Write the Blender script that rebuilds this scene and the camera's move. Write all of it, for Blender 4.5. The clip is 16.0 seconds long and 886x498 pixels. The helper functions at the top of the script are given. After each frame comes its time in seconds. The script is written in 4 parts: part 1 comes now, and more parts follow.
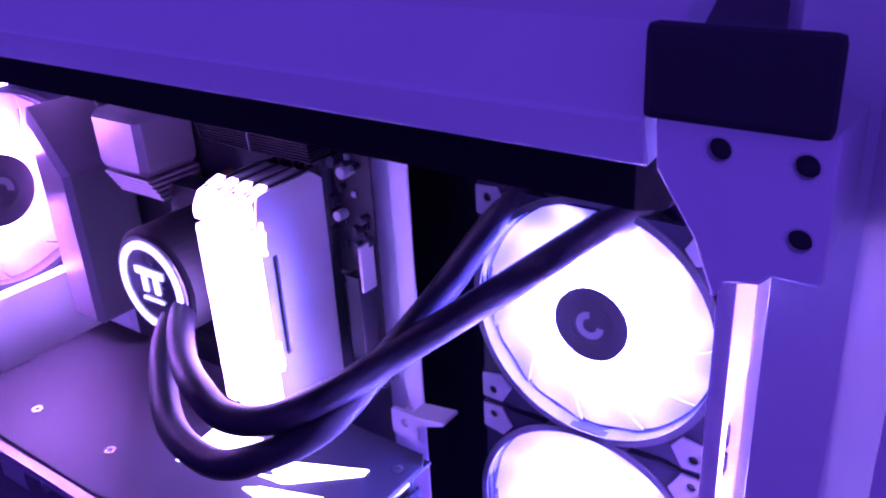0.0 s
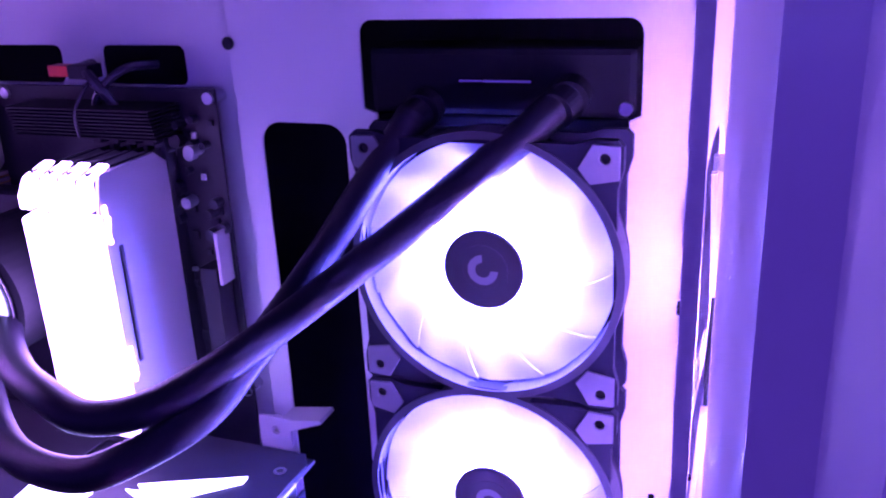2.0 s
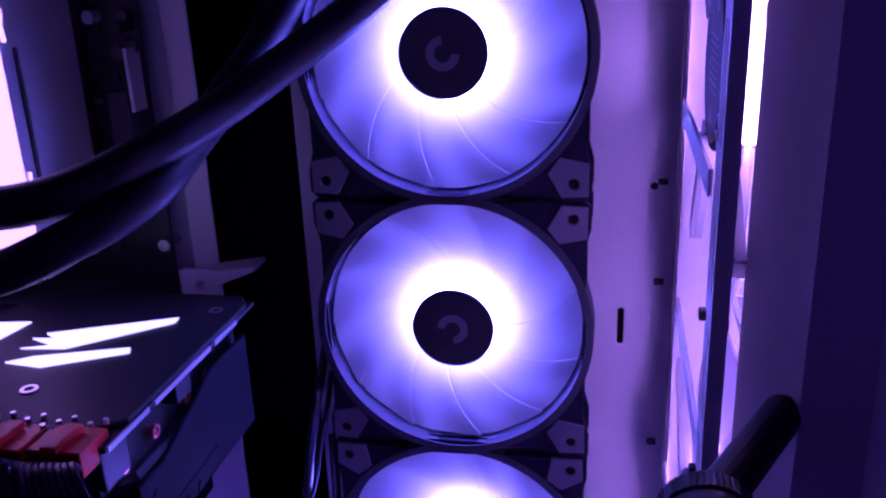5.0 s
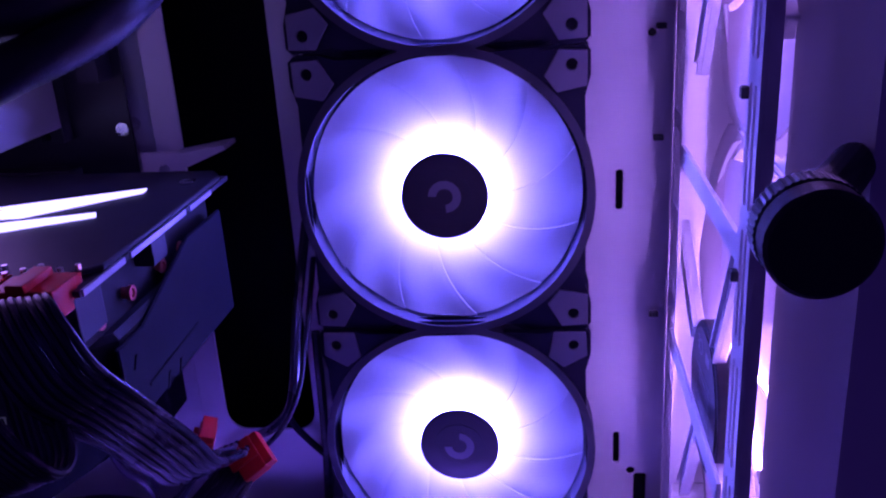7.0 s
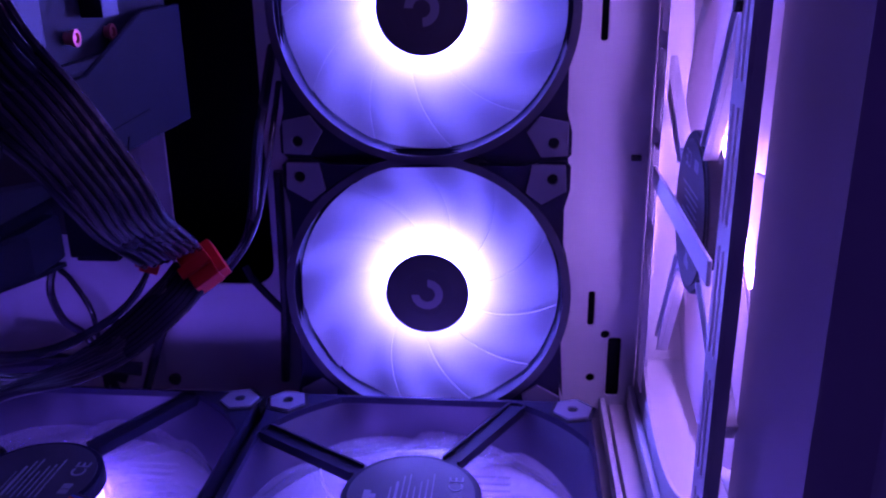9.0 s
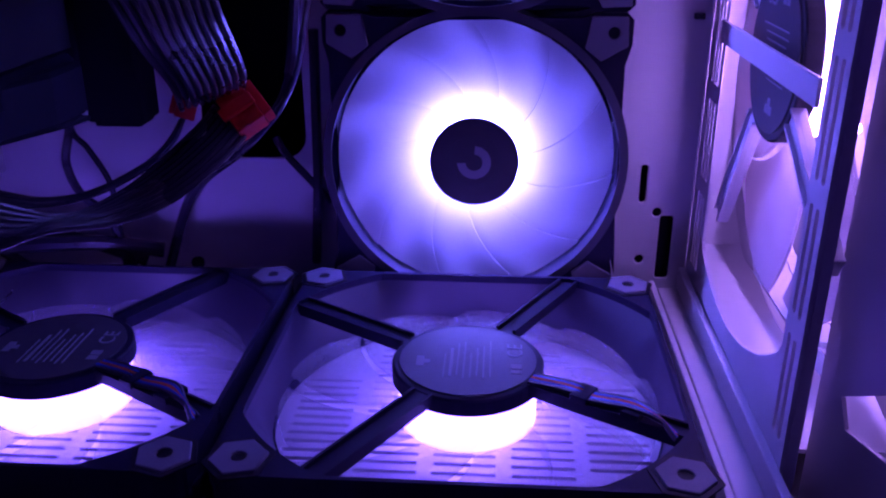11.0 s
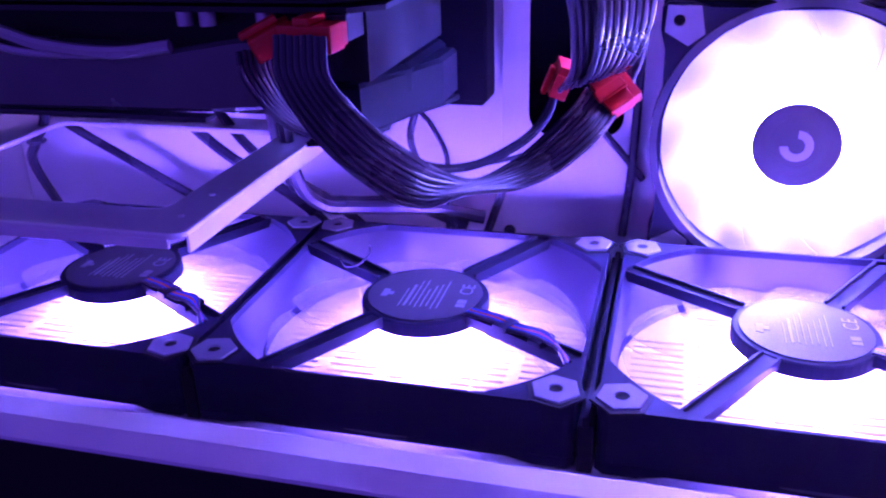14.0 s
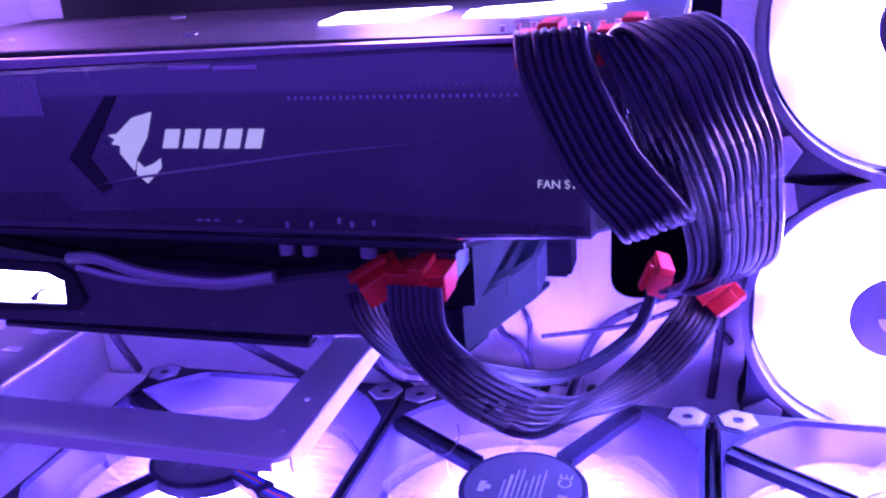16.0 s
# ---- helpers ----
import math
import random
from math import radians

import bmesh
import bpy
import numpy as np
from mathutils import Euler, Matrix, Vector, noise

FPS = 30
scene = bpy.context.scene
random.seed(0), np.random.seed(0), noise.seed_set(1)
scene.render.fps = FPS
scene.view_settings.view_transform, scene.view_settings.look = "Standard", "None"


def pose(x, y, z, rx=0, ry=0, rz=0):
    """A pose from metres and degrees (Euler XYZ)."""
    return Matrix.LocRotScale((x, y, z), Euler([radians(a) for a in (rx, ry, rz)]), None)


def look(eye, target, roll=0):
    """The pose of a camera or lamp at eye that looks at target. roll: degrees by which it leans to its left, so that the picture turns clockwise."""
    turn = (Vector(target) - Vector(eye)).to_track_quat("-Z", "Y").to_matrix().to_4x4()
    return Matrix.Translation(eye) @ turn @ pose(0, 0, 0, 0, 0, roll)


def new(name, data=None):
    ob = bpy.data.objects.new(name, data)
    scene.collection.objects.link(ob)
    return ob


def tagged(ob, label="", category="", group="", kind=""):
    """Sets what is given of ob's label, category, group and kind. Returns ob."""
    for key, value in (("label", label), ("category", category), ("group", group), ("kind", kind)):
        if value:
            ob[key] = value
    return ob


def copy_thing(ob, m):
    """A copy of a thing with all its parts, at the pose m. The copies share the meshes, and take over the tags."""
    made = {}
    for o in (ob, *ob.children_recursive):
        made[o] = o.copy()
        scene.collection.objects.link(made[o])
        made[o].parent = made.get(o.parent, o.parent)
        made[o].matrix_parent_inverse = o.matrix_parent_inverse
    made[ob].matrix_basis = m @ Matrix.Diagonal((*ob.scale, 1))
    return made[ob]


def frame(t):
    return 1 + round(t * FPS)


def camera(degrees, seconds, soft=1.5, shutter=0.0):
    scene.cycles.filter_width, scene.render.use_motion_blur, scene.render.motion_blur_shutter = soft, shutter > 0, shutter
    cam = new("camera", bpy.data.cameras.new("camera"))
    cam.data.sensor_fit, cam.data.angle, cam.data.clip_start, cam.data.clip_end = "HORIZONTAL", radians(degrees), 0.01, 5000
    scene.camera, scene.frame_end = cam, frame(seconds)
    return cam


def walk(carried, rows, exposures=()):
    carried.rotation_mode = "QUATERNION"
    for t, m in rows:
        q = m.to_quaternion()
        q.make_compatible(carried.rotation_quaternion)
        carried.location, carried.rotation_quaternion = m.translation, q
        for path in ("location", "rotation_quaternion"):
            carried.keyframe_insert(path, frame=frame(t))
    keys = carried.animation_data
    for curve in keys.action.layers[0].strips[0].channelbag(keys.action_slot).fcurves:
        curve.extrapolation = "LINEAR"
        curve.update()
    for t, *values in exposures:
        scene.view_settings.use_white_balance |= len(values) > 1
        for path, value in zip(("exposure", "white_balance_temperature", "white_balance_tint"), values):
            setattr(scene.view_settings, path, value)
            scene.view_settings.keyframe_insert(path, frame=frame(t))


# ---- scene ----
cam = camera(54.0, 16.0, soft=2.2)
PATH = [
    (0, (0.1541, -0.3066, 0.5607), (-0.0656, -0.0188, 0.3907), -3.28),
    (0.5, (0.1339, -0.3121, 0.5432), (-0.0520, 0.0010, 0.3777), -2.53),
    (1, (0.1335, -0.3154, 0.5269), (-0.0340, 0.0121, 0.3699), -2.26),
    (1.5, (0.1279, -0.3242, 0.5186), (-0.0222, 0.0164, 0.3721), -2.62),
    (2, (0.1142, -0.3334, 0.4989), (-0.0243, 0.0161, 0.3622), -2.65),
    (2.5, (0.0950, -0.3275, 0.4778), (-0.0224, 0.0319, 0.3473), -2.23),
    (3, (0.0907, -0.3231, 0.4701), (-0.0048, 0.0451, 0.3463), -1.65),
    (3.5, (0.0954, -0.3324, 0.4561), (0.0106, 0.0383, 0.3323), -1.74),
    (4, (0.0924, -0.3376, 0.4445), (0.0136, 0.0324, 0.3143), -1.68),
    (4.5, (0.0802, -0.3449, 0.4219), (0.0007, 0.0242, 0.2899), -1.92),
    (7, (0.0437, -0.3421, 0.3432), (-0.0059, 0.0303, 0.2061), -3.53),
    (7.5, (0.0407, -0.3470, 0.3254), (-0.0068, 0.0251, 0.1866), -2.92),
    (8, (0.0442, -0.3502, 0.3075), (-0.0071, 0.0220, 0.1703), -2.41),
    (8.5, (0.0416, -0.3489, 0.2859), (-0.0006, 0.0263, 0.1538), -1.45),
    (11, (0.0107, -0.3400, 0.2228), (-0.0146, 0.0288, 0.0699), -0.01),
    (11.5, (-0.0062, -0.3505, 0.2320), (-0.0487, 0.0164, 0.0784), -0.42),
    (12, (-0.0212, -0.3555, 0.2365), (-0.0790, 0.0113, 0.0878), -0.31),
    (12.5, (-0.0350, -0.3667, 0.2357), (-0.0976, 0.0004, 0.0897), -0.17),
    (13, (-0.0337, -0.3744, 0.2371), (-0.1022, -0.0098, 0.0875), -0.34),
    (13.5, (-0.0412, -0.3842, 0.2330), (-0.1271, -0.0259, 0.0771), -1.33),
    (14, (-0.0518, -0.3844, 0.2313), (-0.1497, -0.0305, 0.0727), -1.68),
    (14.5, (-0.0671, -0.3793, 0.2379), (-0.1726, -0.0268, 0.0809), -1.72),
    (15, (-0.0804, -0.3734, 0.2567), (-0.1868, -0.0187, 0.1055), -2.07),
    (15.5, (-0.0807, -0.3688, 0.2702), (-0.1888, -0.0107, 0.1284), -3.13),
    (16, (-0.0815, -0.3655, 0.2849), (-0.1930, -0.0070, 0.1470), -4.05),
]
EXPOSURES = [(t, stops, 5400, 19) for t, stops in (
    (0, 0.6), (0.5, 0.8), (1.5, 0.35), (2.0, 0.2), (2.5, -0.4), (3.0, -1.7), (3.5, -3.2), (4.0, -3.75), (4.5, -3.0), (7.0, -2.55), (7.5, -2.85),
    (8.0, -2.85), (8.5, -2.68), (11.0, -3.05), (11.5, -0.85), (12.0, -0.05), (13.0, 0.2), (14.0, 0.55), (15.0, 1.05), (16.0, 1.3))]
walk(cam, [(t, look(eye, target, roll)) for t, eye, target, roll in PATH],
     exposures=EXPOSURES)

# ---- light: the lit fans and modules do the work, the room outside is nearly dark ----
world = bpy.data.worlds.new("dim_room")
scene.world = world
world.use_nodes = True
wn = world.node_tree
wn.nodes["Background"].inputs[0].default_value = (0.23, 0.085, 1.0, 1)
geo, sep, fall = (wn.nodes.new(k) for k in ("ShaderNodeTexCoord", "ShaderNodeSeparateXYZ", "ShaderNodeMapRange"))
fall.inputs["From Min"].default_value, fall.inputs["From Max"].default_value = -0.1, 0.9
fall.inputs["To Min"].default_value, fall.inputs["To Max"].default_value = 0.60, 0.15   # the room gets darker towards its ceiling
wn.links.new(geo.outputs["Generated"], sep.inputs[0])
wn.links.new(sep.outputs["Z"], fall.inputs["Value"])
wn.links.new(fall.outputs[0], wn.nodes["Background"].inputs[1])

VIOLET = (0.200, 0.150, 1.0)
PINK = (0.54, 0.25, 1.0)
FAN_GLOW, FLOOR_GLOW, FRONT_GLOW, BAR_GLOW = 640.0, 128.0, 390.0, 19.0


# ---- materials ----
def mat(name, color, rough=0.5, metal=0.0, vary=0.12, grain=900.0, bump=0.15, spec=0.5, coat=0.0):
    """A painted, moulded or metal surface with mottling at two scales and fine relief."""
    m = bpy.data.materials.new(name)
    m.use_nodes = True
    nt = m.node_tree
    b = nt.nodes["Principled BSDF"]
    co = nt.nodes.new("ShaderNodeTexCoord")
    fine, broad = nt.nodes.new("ShaderNodeTexNoise"), nt.nodes.new("ShaderNodeTexNoise")
    fine.inputs["Scale"].default_value, broad.inputs["Scale"].default_value = grain, 28.0
    fine.inputs["Detail"].default_value = broad.inputs["Detail"].default_value = 4.0
    for n in (fine, broad):
        nt.links.new(co.outputs["Object"], n.inputs["Vector"])
    mix = nt.nodes.new("ShaderNodeMix")
    mix.data_type = "RGBA"
    mix.inputs[6].default_value = (*[c * (1 - vary) for c in color], 1)
    mix.inputs[7].default_value = (*[min(1, c * (1 + vary)) for c in color], 1)
    nt.links.new(broad.outputs["Fac"], mix.inputs[0])
    nt.links.new(mix.outputs[2], b.inputs["Base Color"])
    mr = nt.nodes.new("ShaderNodeMapRange")
    mr.inputs["To Min"].default_value, mr.inputs["To Max"].default_value = max(0.03, rough - 0.1), min(1, rough + 0.12)
    nt.links.new(broad.outputs["Fac"], mr.inputs["Value"])
    nt.links.new(mr.outputs[0], b.inputs["Roughness"])
    bp = nt.nodes.new("ShaderNodeBump")
    bp.inputs["Strength"].default_value, bp.inputs["Distance"].default_value = bump, 0.0004
    nt.links.new(fine.outputs["Fac"], bp.inputs["Height"])
    nt.links.new(bp.outputs[0], b.inputs["Normal"])
    b.inputs["Metallic"].default_value = metal
    b.inputs["Specular IOR Level"].default_value = spec
    b.inputs["Coat Weight"].default_value = coat
    return m


def glow(name, color, strength):
    m = bpy.data.materials.new(name)
    m.use_nodes = True
    nt = m.node_tree
    e = nt.nodes.new("ShaderNodeEmission")
    e.inputs[0].default_value, e.inputs[1].default_value = (*color, 1), strength
    nt.links.new(e.outputs[0], nt.nodes["Material Output"].inputs[0])
    return m


def acrylic(name, color, clear, thin=0.5):
    """Frosted plastic that lets light through: part clear, part scattering on both sides."""
    m = bpy.data.materials.new(name)
    m.use_nodes = True
    nt = m.node_tree
    d, t, c = (nt.nodes.new("ShaderNodeBsdf" + k) for k in ("Diffuse", "Translucent", "Transparent"))
    g = nt.nodes.new("ShaderNodeBsdfGlossy")
    g.inputs["Roughness"].default_value = 0.25
    n = nt.nodes.new("ShaderNodeTexNoise")
    n.inputs["Scale"].default_value = 120.0
    ramp = nt.nodes.new("ShaderNodeMapRange")
    ramp.inputs["To Min"].default_value, ramp.inputs["To Max"].default_value = clear * 0.7, min(1.0, clear * 1.3)
    nt.links.new(n.outputs["Fac"], ramp.inputs["Value"])
    for s in (d, t):
        s.inputs[0].default_value = (*color, 1)
    a, b, e = (nt.nodes.new("ShaderNodeMixShader") for _ in range(3))
    a.inputs[0].default_value, e.inputs[0].default_value = thin, 0.03
    for x, y, z in ((a, d, t), (b, a, c), (e, b, g)):
        nt.links.new(y.outputs[0], x.inputs[1])
        nt.links.new(z.outputs[0], x.inputs[2])
    nt.links.new(ramp.outputs[0], b.inputs[0])
    nt.links.new(e.outputs[0], nt.nodes["Material Output"].inputs[0])
    return m


WHITE = mat("white_painted_steel", (0.78, 0.77, 0.78), 0.42, vary=0.05, grain=1500, bump=0.12)
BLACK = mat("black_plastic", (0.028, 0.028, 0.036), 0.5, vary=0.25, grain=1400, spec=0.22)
RUBBER = mat("black_rubber", (0.03, 0.03, 0.034), 0.62, vary=0.2, grain=2500, bump=0.4)
FRAME = mat("dark_fan_plastic", (0.017, 0.016, 0.034), 0.55, vary=0.2, grain=1200, spec=0.12)
FRAME_PALE = mat("dark_fan_duct", (0.032, 0.030, 0.050), 0.45, vary=0.15, grain=1200)
PAD = mat("grey_rubber_pad", (0.17, 0.165, 0.21), 0.6, vary=0.15, grain=1600, bump=0.3)
HUB = mat("hub_cap", (0.05, 0.045, 0.06), 0.35, vary=0.2)
CARD_END = mat("dark_plastic_shroud_end", (0.008, 0.008, 0.014), 0.65, vary=0.2, grain=1200, spec=0.06)
KNURL = mat("dark_knurled_steel", (0.03, 0.03, 0.04), 0.45, metal=0.2, vary=0.2)
# dark grey for the shade seen through the floor slots
UNDERFLOOR_SHADE = mat("underfloor_shade_grey", (0.10, 0.10, 0.12), 0.7, vary=0.2, grain=3000, bump=0.4)
RIM = mat("grey_frame_rim", (0.06, 0.056, 0.08), 0.5, vary=0.15, grain=1400)
# GLOSS again with a darker colour, for the shaded lower face of the shroud
GLOSS_SHADED = mat("shaded_glossy_shroud", (0.075, 0.072, 0.09), 0.26, metal=0.3, vary=0.25, grain=300, bump=0.03, spec=0.8, coat=1.0)
LABEL = mat("label_sheet", (0.05, 0.048, 0.062), 0.45, vary=0.15, grain=700)
PRINT = mat("pale_print", (0.26, 0.26, 0.30), 0.5, vary=0.1)
GLOSS = mat("glossy_black_shroud", (0.13, 0.125, 0.15), 0.24, metal=0.3, vary=0.25, grain=300, bump=0.03, spec=0.8, coat=1.0)
SATIN = mat("satin_black_metal", (0.040, 0.040, 0.054), 0.42, metal=0.3, vary=0.2, grain=600, bump=0.06)
BOARD = mat("black_circuit_board", (0.013, 0.013, 0.020), 0.45, vary=0.4, grain=500, bump=0.3)
METAL = mat("bare_steel", (0.6, 0.6, 0.62), 0.28, metal=1.0, vary=0.1)
HEATSINK = mat("grey_heatsink", (0.36, 0.31, 0.36), 0.40, metal=0.5, vary=0.12, grain=1200)
SPREADER = mat("silver_heat_spreader", (0.55, 0.54, 0.57), 0.36, metal=0.45, vary=0.08, grain=1500)
RED = mat("red_nylon_plug", (0.62, 0.018, 0.014), 0.42, vary=0.15, grain=900)
COPPER = mat("copper_red_cap", (0.85, 0.22, 0.20), 0.3, metal=0.7, vary=0.1)
WIRE = mat("black_wire_sleeve", (0.038, 0.034, 0.056), 0.27, vary=0.3, grain=1800, bump=0.2, spec=0.4)
WIRE_BLUE = mat("blue_wire", (0.04, 0.10, 0.5), 0.4)
WIRE_RED = mat("orange_wire", (0.65, 0.13, 0.04), 0.4)
HOSE = mat("ribbed_black_hose", (0.012, 0.011, 0.020), 0.38, vary=0.15, grain=1600, bump=0.5, spec=0.25)
GOLD = mat("gold_contact", (0.75, 0.5, 0.2), 0.3, metal=1.0)
# black parts, and the painted shade behind the tray
DARK = mat("matt_black_and_shade", (0.008, 0.008, 0.012), 0.8, vary=0.2, spec=0.08)
JET = mat("matt_jet_black", (0.012, 0.012, 0.016), 0.55, vary=0.25, grain=1500, spec=0.2)
TABLE = mat("dark_table_top", (0.05, 0.045, 0.045), 0.5, vary=0.3, grain=300)
BLADE = acrylic("frosted_fan_blade", (0.93, 0.93, 0.95), 0.08, 0.55)
BLADE_CLEAR = acrylic("clear_fan_blade", (0.86, 0.85, 0.9), 0.76, 0.5)
BLADE_PINK = acrylic("pale_fan_blade", (0.93, 0.88, 0.92), 0.12, 0.62)
RING_LIGHT = glow("fan_light_ring", VIOLET, FAN_GLOW)
FLOOR_LIGHT = glow("floor_fan_light", (0.225, 0.108, 1.0), FLOOR_GLOW)
REAR_LIGHT = glow("rear_fan_light", (0.60, 0.22, 1.0), 190.0)
RIM_LIGHT = glow("front_rim_light", PINK, 5.0)
FRONT_LIGHT = glow("front_fan_light", PINK, FRONT_GLOW)
BAR_LIGHT = glow("memory_light", (0.58, 0.28, 1.0), BAR_GLOW)
LOGO_LIGHT = glow("backplate_light", (0.5, 0.38, 1.0), 18.0)
EMBLEM_LIGHT = glow("card_emblem_light", (0.62, 0.5, 1.0), 0.30)
SIGN_LIGHT = glow("pump_light", (0.5, 0.36, 1.0), 3.0)


# ---- building blocks ----
def thing(name, label, category, group="", m=None, kind=""):
    ob = tagged(new(name), label, category, group, kind)
    ob.empty_display_size = 0.01
    if m is not None:
        ob.matrix_basis = m
    return ob


def part(name, bm, material, parent=None, label="", smooth=False):
    me = bpy.data.meshes.new(name)
    bmesh.ops.recalc_face_normals(bm, faces=bm.faces)
    bm.to_mesh(me)
    bm.free()
    me.materials.append(material)
    if smooth:
        me.shade_smooth()
        me.set_sharp_from_angle(angle=radians(40))
    ob = new(name, me)
    ob.parent = parent
    return tagged(ob, label)


def setting(name, bm, material, label, category):
    return tagged(part(name, bm, material), label, category, kind="structure")


def box(bm, x, y, z, bevel=0.0, m=None):
    """x, y, z: (low, high) each."""
    c = Matrix.LocRotScale([(a[0] + a[1]) / 2 for a in (x, y, z)], None, [a[1] - a[0] for a in (x, y, z)])
    vs = bmesh.ops.create_cube(bm, size=1.0, matrix=c if m is None else m @ c)["verts"]
    if bevel:
        es = list({e for v in vs for e in v.link_edges})
        bmesh.ops.bevel(bm, geom=es, offset=bevel, segments=2, affect="EDGES", profile=0.6)
    return bm


def boxed(x, y, z, bevel=0.0, m=None):
    return box(bmesh.new(), x, y, z, bevel, m)


def rod(bm, p, q, r0, r1=None, n=20, caps=True):
    p, q = Vector(p), Vector(q)
    turn = (q - p).to_track_quat("Z", "Y").to_matrix().to_4x4()
    bmesh.ops.create_cone(bm, cap_ends=caps, segments=n, radius1=r0, radius2=r0 if r1 is None else r1, depth=(q - p).length,
                          matrix=Matrix.Translation((p + q) / 2) @ turn)
    return bm


def circle(cx, cy, r, n=48):
    return [(cx + r * math.cos(2 * math.pi * k / n), cy + r * math.sin(2 * math.pi * k / n)) for k in range(n)]


def rounded(x0, x1, y0, y1, r, n=5):
    out = []
    for cx, cy, a in ((x1 - r, y1 - r, 0), (x0 + r, y1 - r, 90), (x0 + r, y0 + r, 180), (x1 - r, y0 + r, 270)):
        out += [(cx + r * math.cos(radians(a + 90 * k / n)), cy + r * math.sin(radians(a + 90 * k / n))) for k in range(n + 1)]
    return out


def slab(outer, holes=(), low=0.0, high=0.002, m=None, bevel=0.0):
    """A plate of the outline with openings through it, from low to high along its z, then laid by m."""
    bm = bmesh.new()
    edges = []
    for loop in (outer, *holes):
        vs = [bm.verts.new((x, y, low)) for x, y in loop]
        edges += [bm.edges.new((vs[k], vs[(k + 1) % len(vs)])) for k in range(len(vs))]
    bmesh.ops.triangle_fill(bm, edges=edges, use_beauty=True, use_dissolve=False)
    bmesh.ops.dissolve_limit(bm, angle_limit=0.001, verts=bm.verts, edges=bm.edges)
    top = bmesh.ops.extrude_face_region(bm, geom=list(bm.faces))["geom"]
    bmesh.ops.translate(bm, vec=(0, 0, high - low), verts=[v for v in top if isinstance(v, bmesh.types.BMVert)])
    if bevel:
        bmesh.ops.recalc_face_normals(bm, faces=bm.faces)
        es = [e for e in bm.edges if len(e.link_faces) == 2 and e.calc_face_angle(0) > 1.0]
        bmesh.ops.bevel(bm, geom=es, offset=bevel, segments=1, affect="EDGES")
    if m is not None:
        bm.transform(m)
    return bm


def add(bm, other):
    """Joins a second bmesh into the first."""
    me = bpy.data.meshes.new("joined")
    other.to_mesh(me)
    other.free()
    bm.from_mesh(me)
    bpy.data.meshes.remove(me)
    return bm


def curve_points(pts, steps=8):
    """A smooth line through the points."""
    p = [Vector(a) for a in pts]
    p = [2 * p[0] - p[1], *p, 2 * p[-1] - p[-2]]
    out = []
    for a, b, c, d in zip(p, p[1:], p[2:], p[3:]):
        for k in range(steps):
            s = k / steps
            out.append(0.5 * (2 * b + (c - a) * s + (2 * a - 5 * b + 4 * c - d) * s * s + (3 * b - a - 3 * c + d) * s ** 3))
    return out + [p[-2]]


def tube(bm, pts, r, n=10, rib=0.0):
    """A round cable along a line of points; rib: how much every other ring stands proud."""
    pts = [Vector(a) for a in pts]
    up = Vector((0.13, 0.21, 0.97))
    rings = []
    for k, p in enumerate(pts):
        t = (pts[min(k + 1, len(pts) - 1)] - pts[max(k - 1, 0)]).normalized()
        u = (up - t * up.dot(t))
        u = u.normalized() if u.length > 1e-6 else t.orthogonal().normalized()
        up, w, rr = u, t.cross(u), r * (1 + rib * (k % 2))
        rings.append([bm.verts.new(p + rr * (u * math.cos(a) + w * math.sin(a))) for a in (2 * math.pi * j / n for j in range(n))])
    for a, b in zip(rings, rings[1:]):
        for j in range(n):
            bm.faces.new((a[j], a[(j + 1) % n], b[(j + 1) % n], b[j]))
    bm.faces.new(rings[0][::-1]), bm.faces.new(rings[-1])
    return bm


STAND = Matrix.Rotation(radians(90), 4, "X")      # local z turns to the open side, local y upwards
TO_REAR = Matrix.Rotation(radians(-90), 4, "Y")   # local z turns to -x
TO_FRONT = Matrix.Rotation(radians(90), 4, "Y")   # local z turns to +x
SIDE = Matrix(((0, 0, 1, 0), (1, 0, 0, 0), (0, 1, 0, 0), (0, 0, 0, 1)))  # plan (y, z) laid in a wall of constant x


def text_mesh(text, size, material, parent, name="lettering"):
    """Flat letters of the built-in font as a mesh, in the xy plane."""
    cu = bpy.data.curves.new(name, "FONT")
    cu.body, cu.size, cu.extrude = text, size, 0.00008
    ob = new(name, cu)
    me = bpy.data.meshes.new_from_object(ob)
    bpy.data.objects.remove(ob)
    bpy.data.curves.remove(cu)
    me.materials.clear()
    me.materials.append(material)
    o = new(name, me)
    o.parent = parent
    return tagged(o, "small pale lettering")


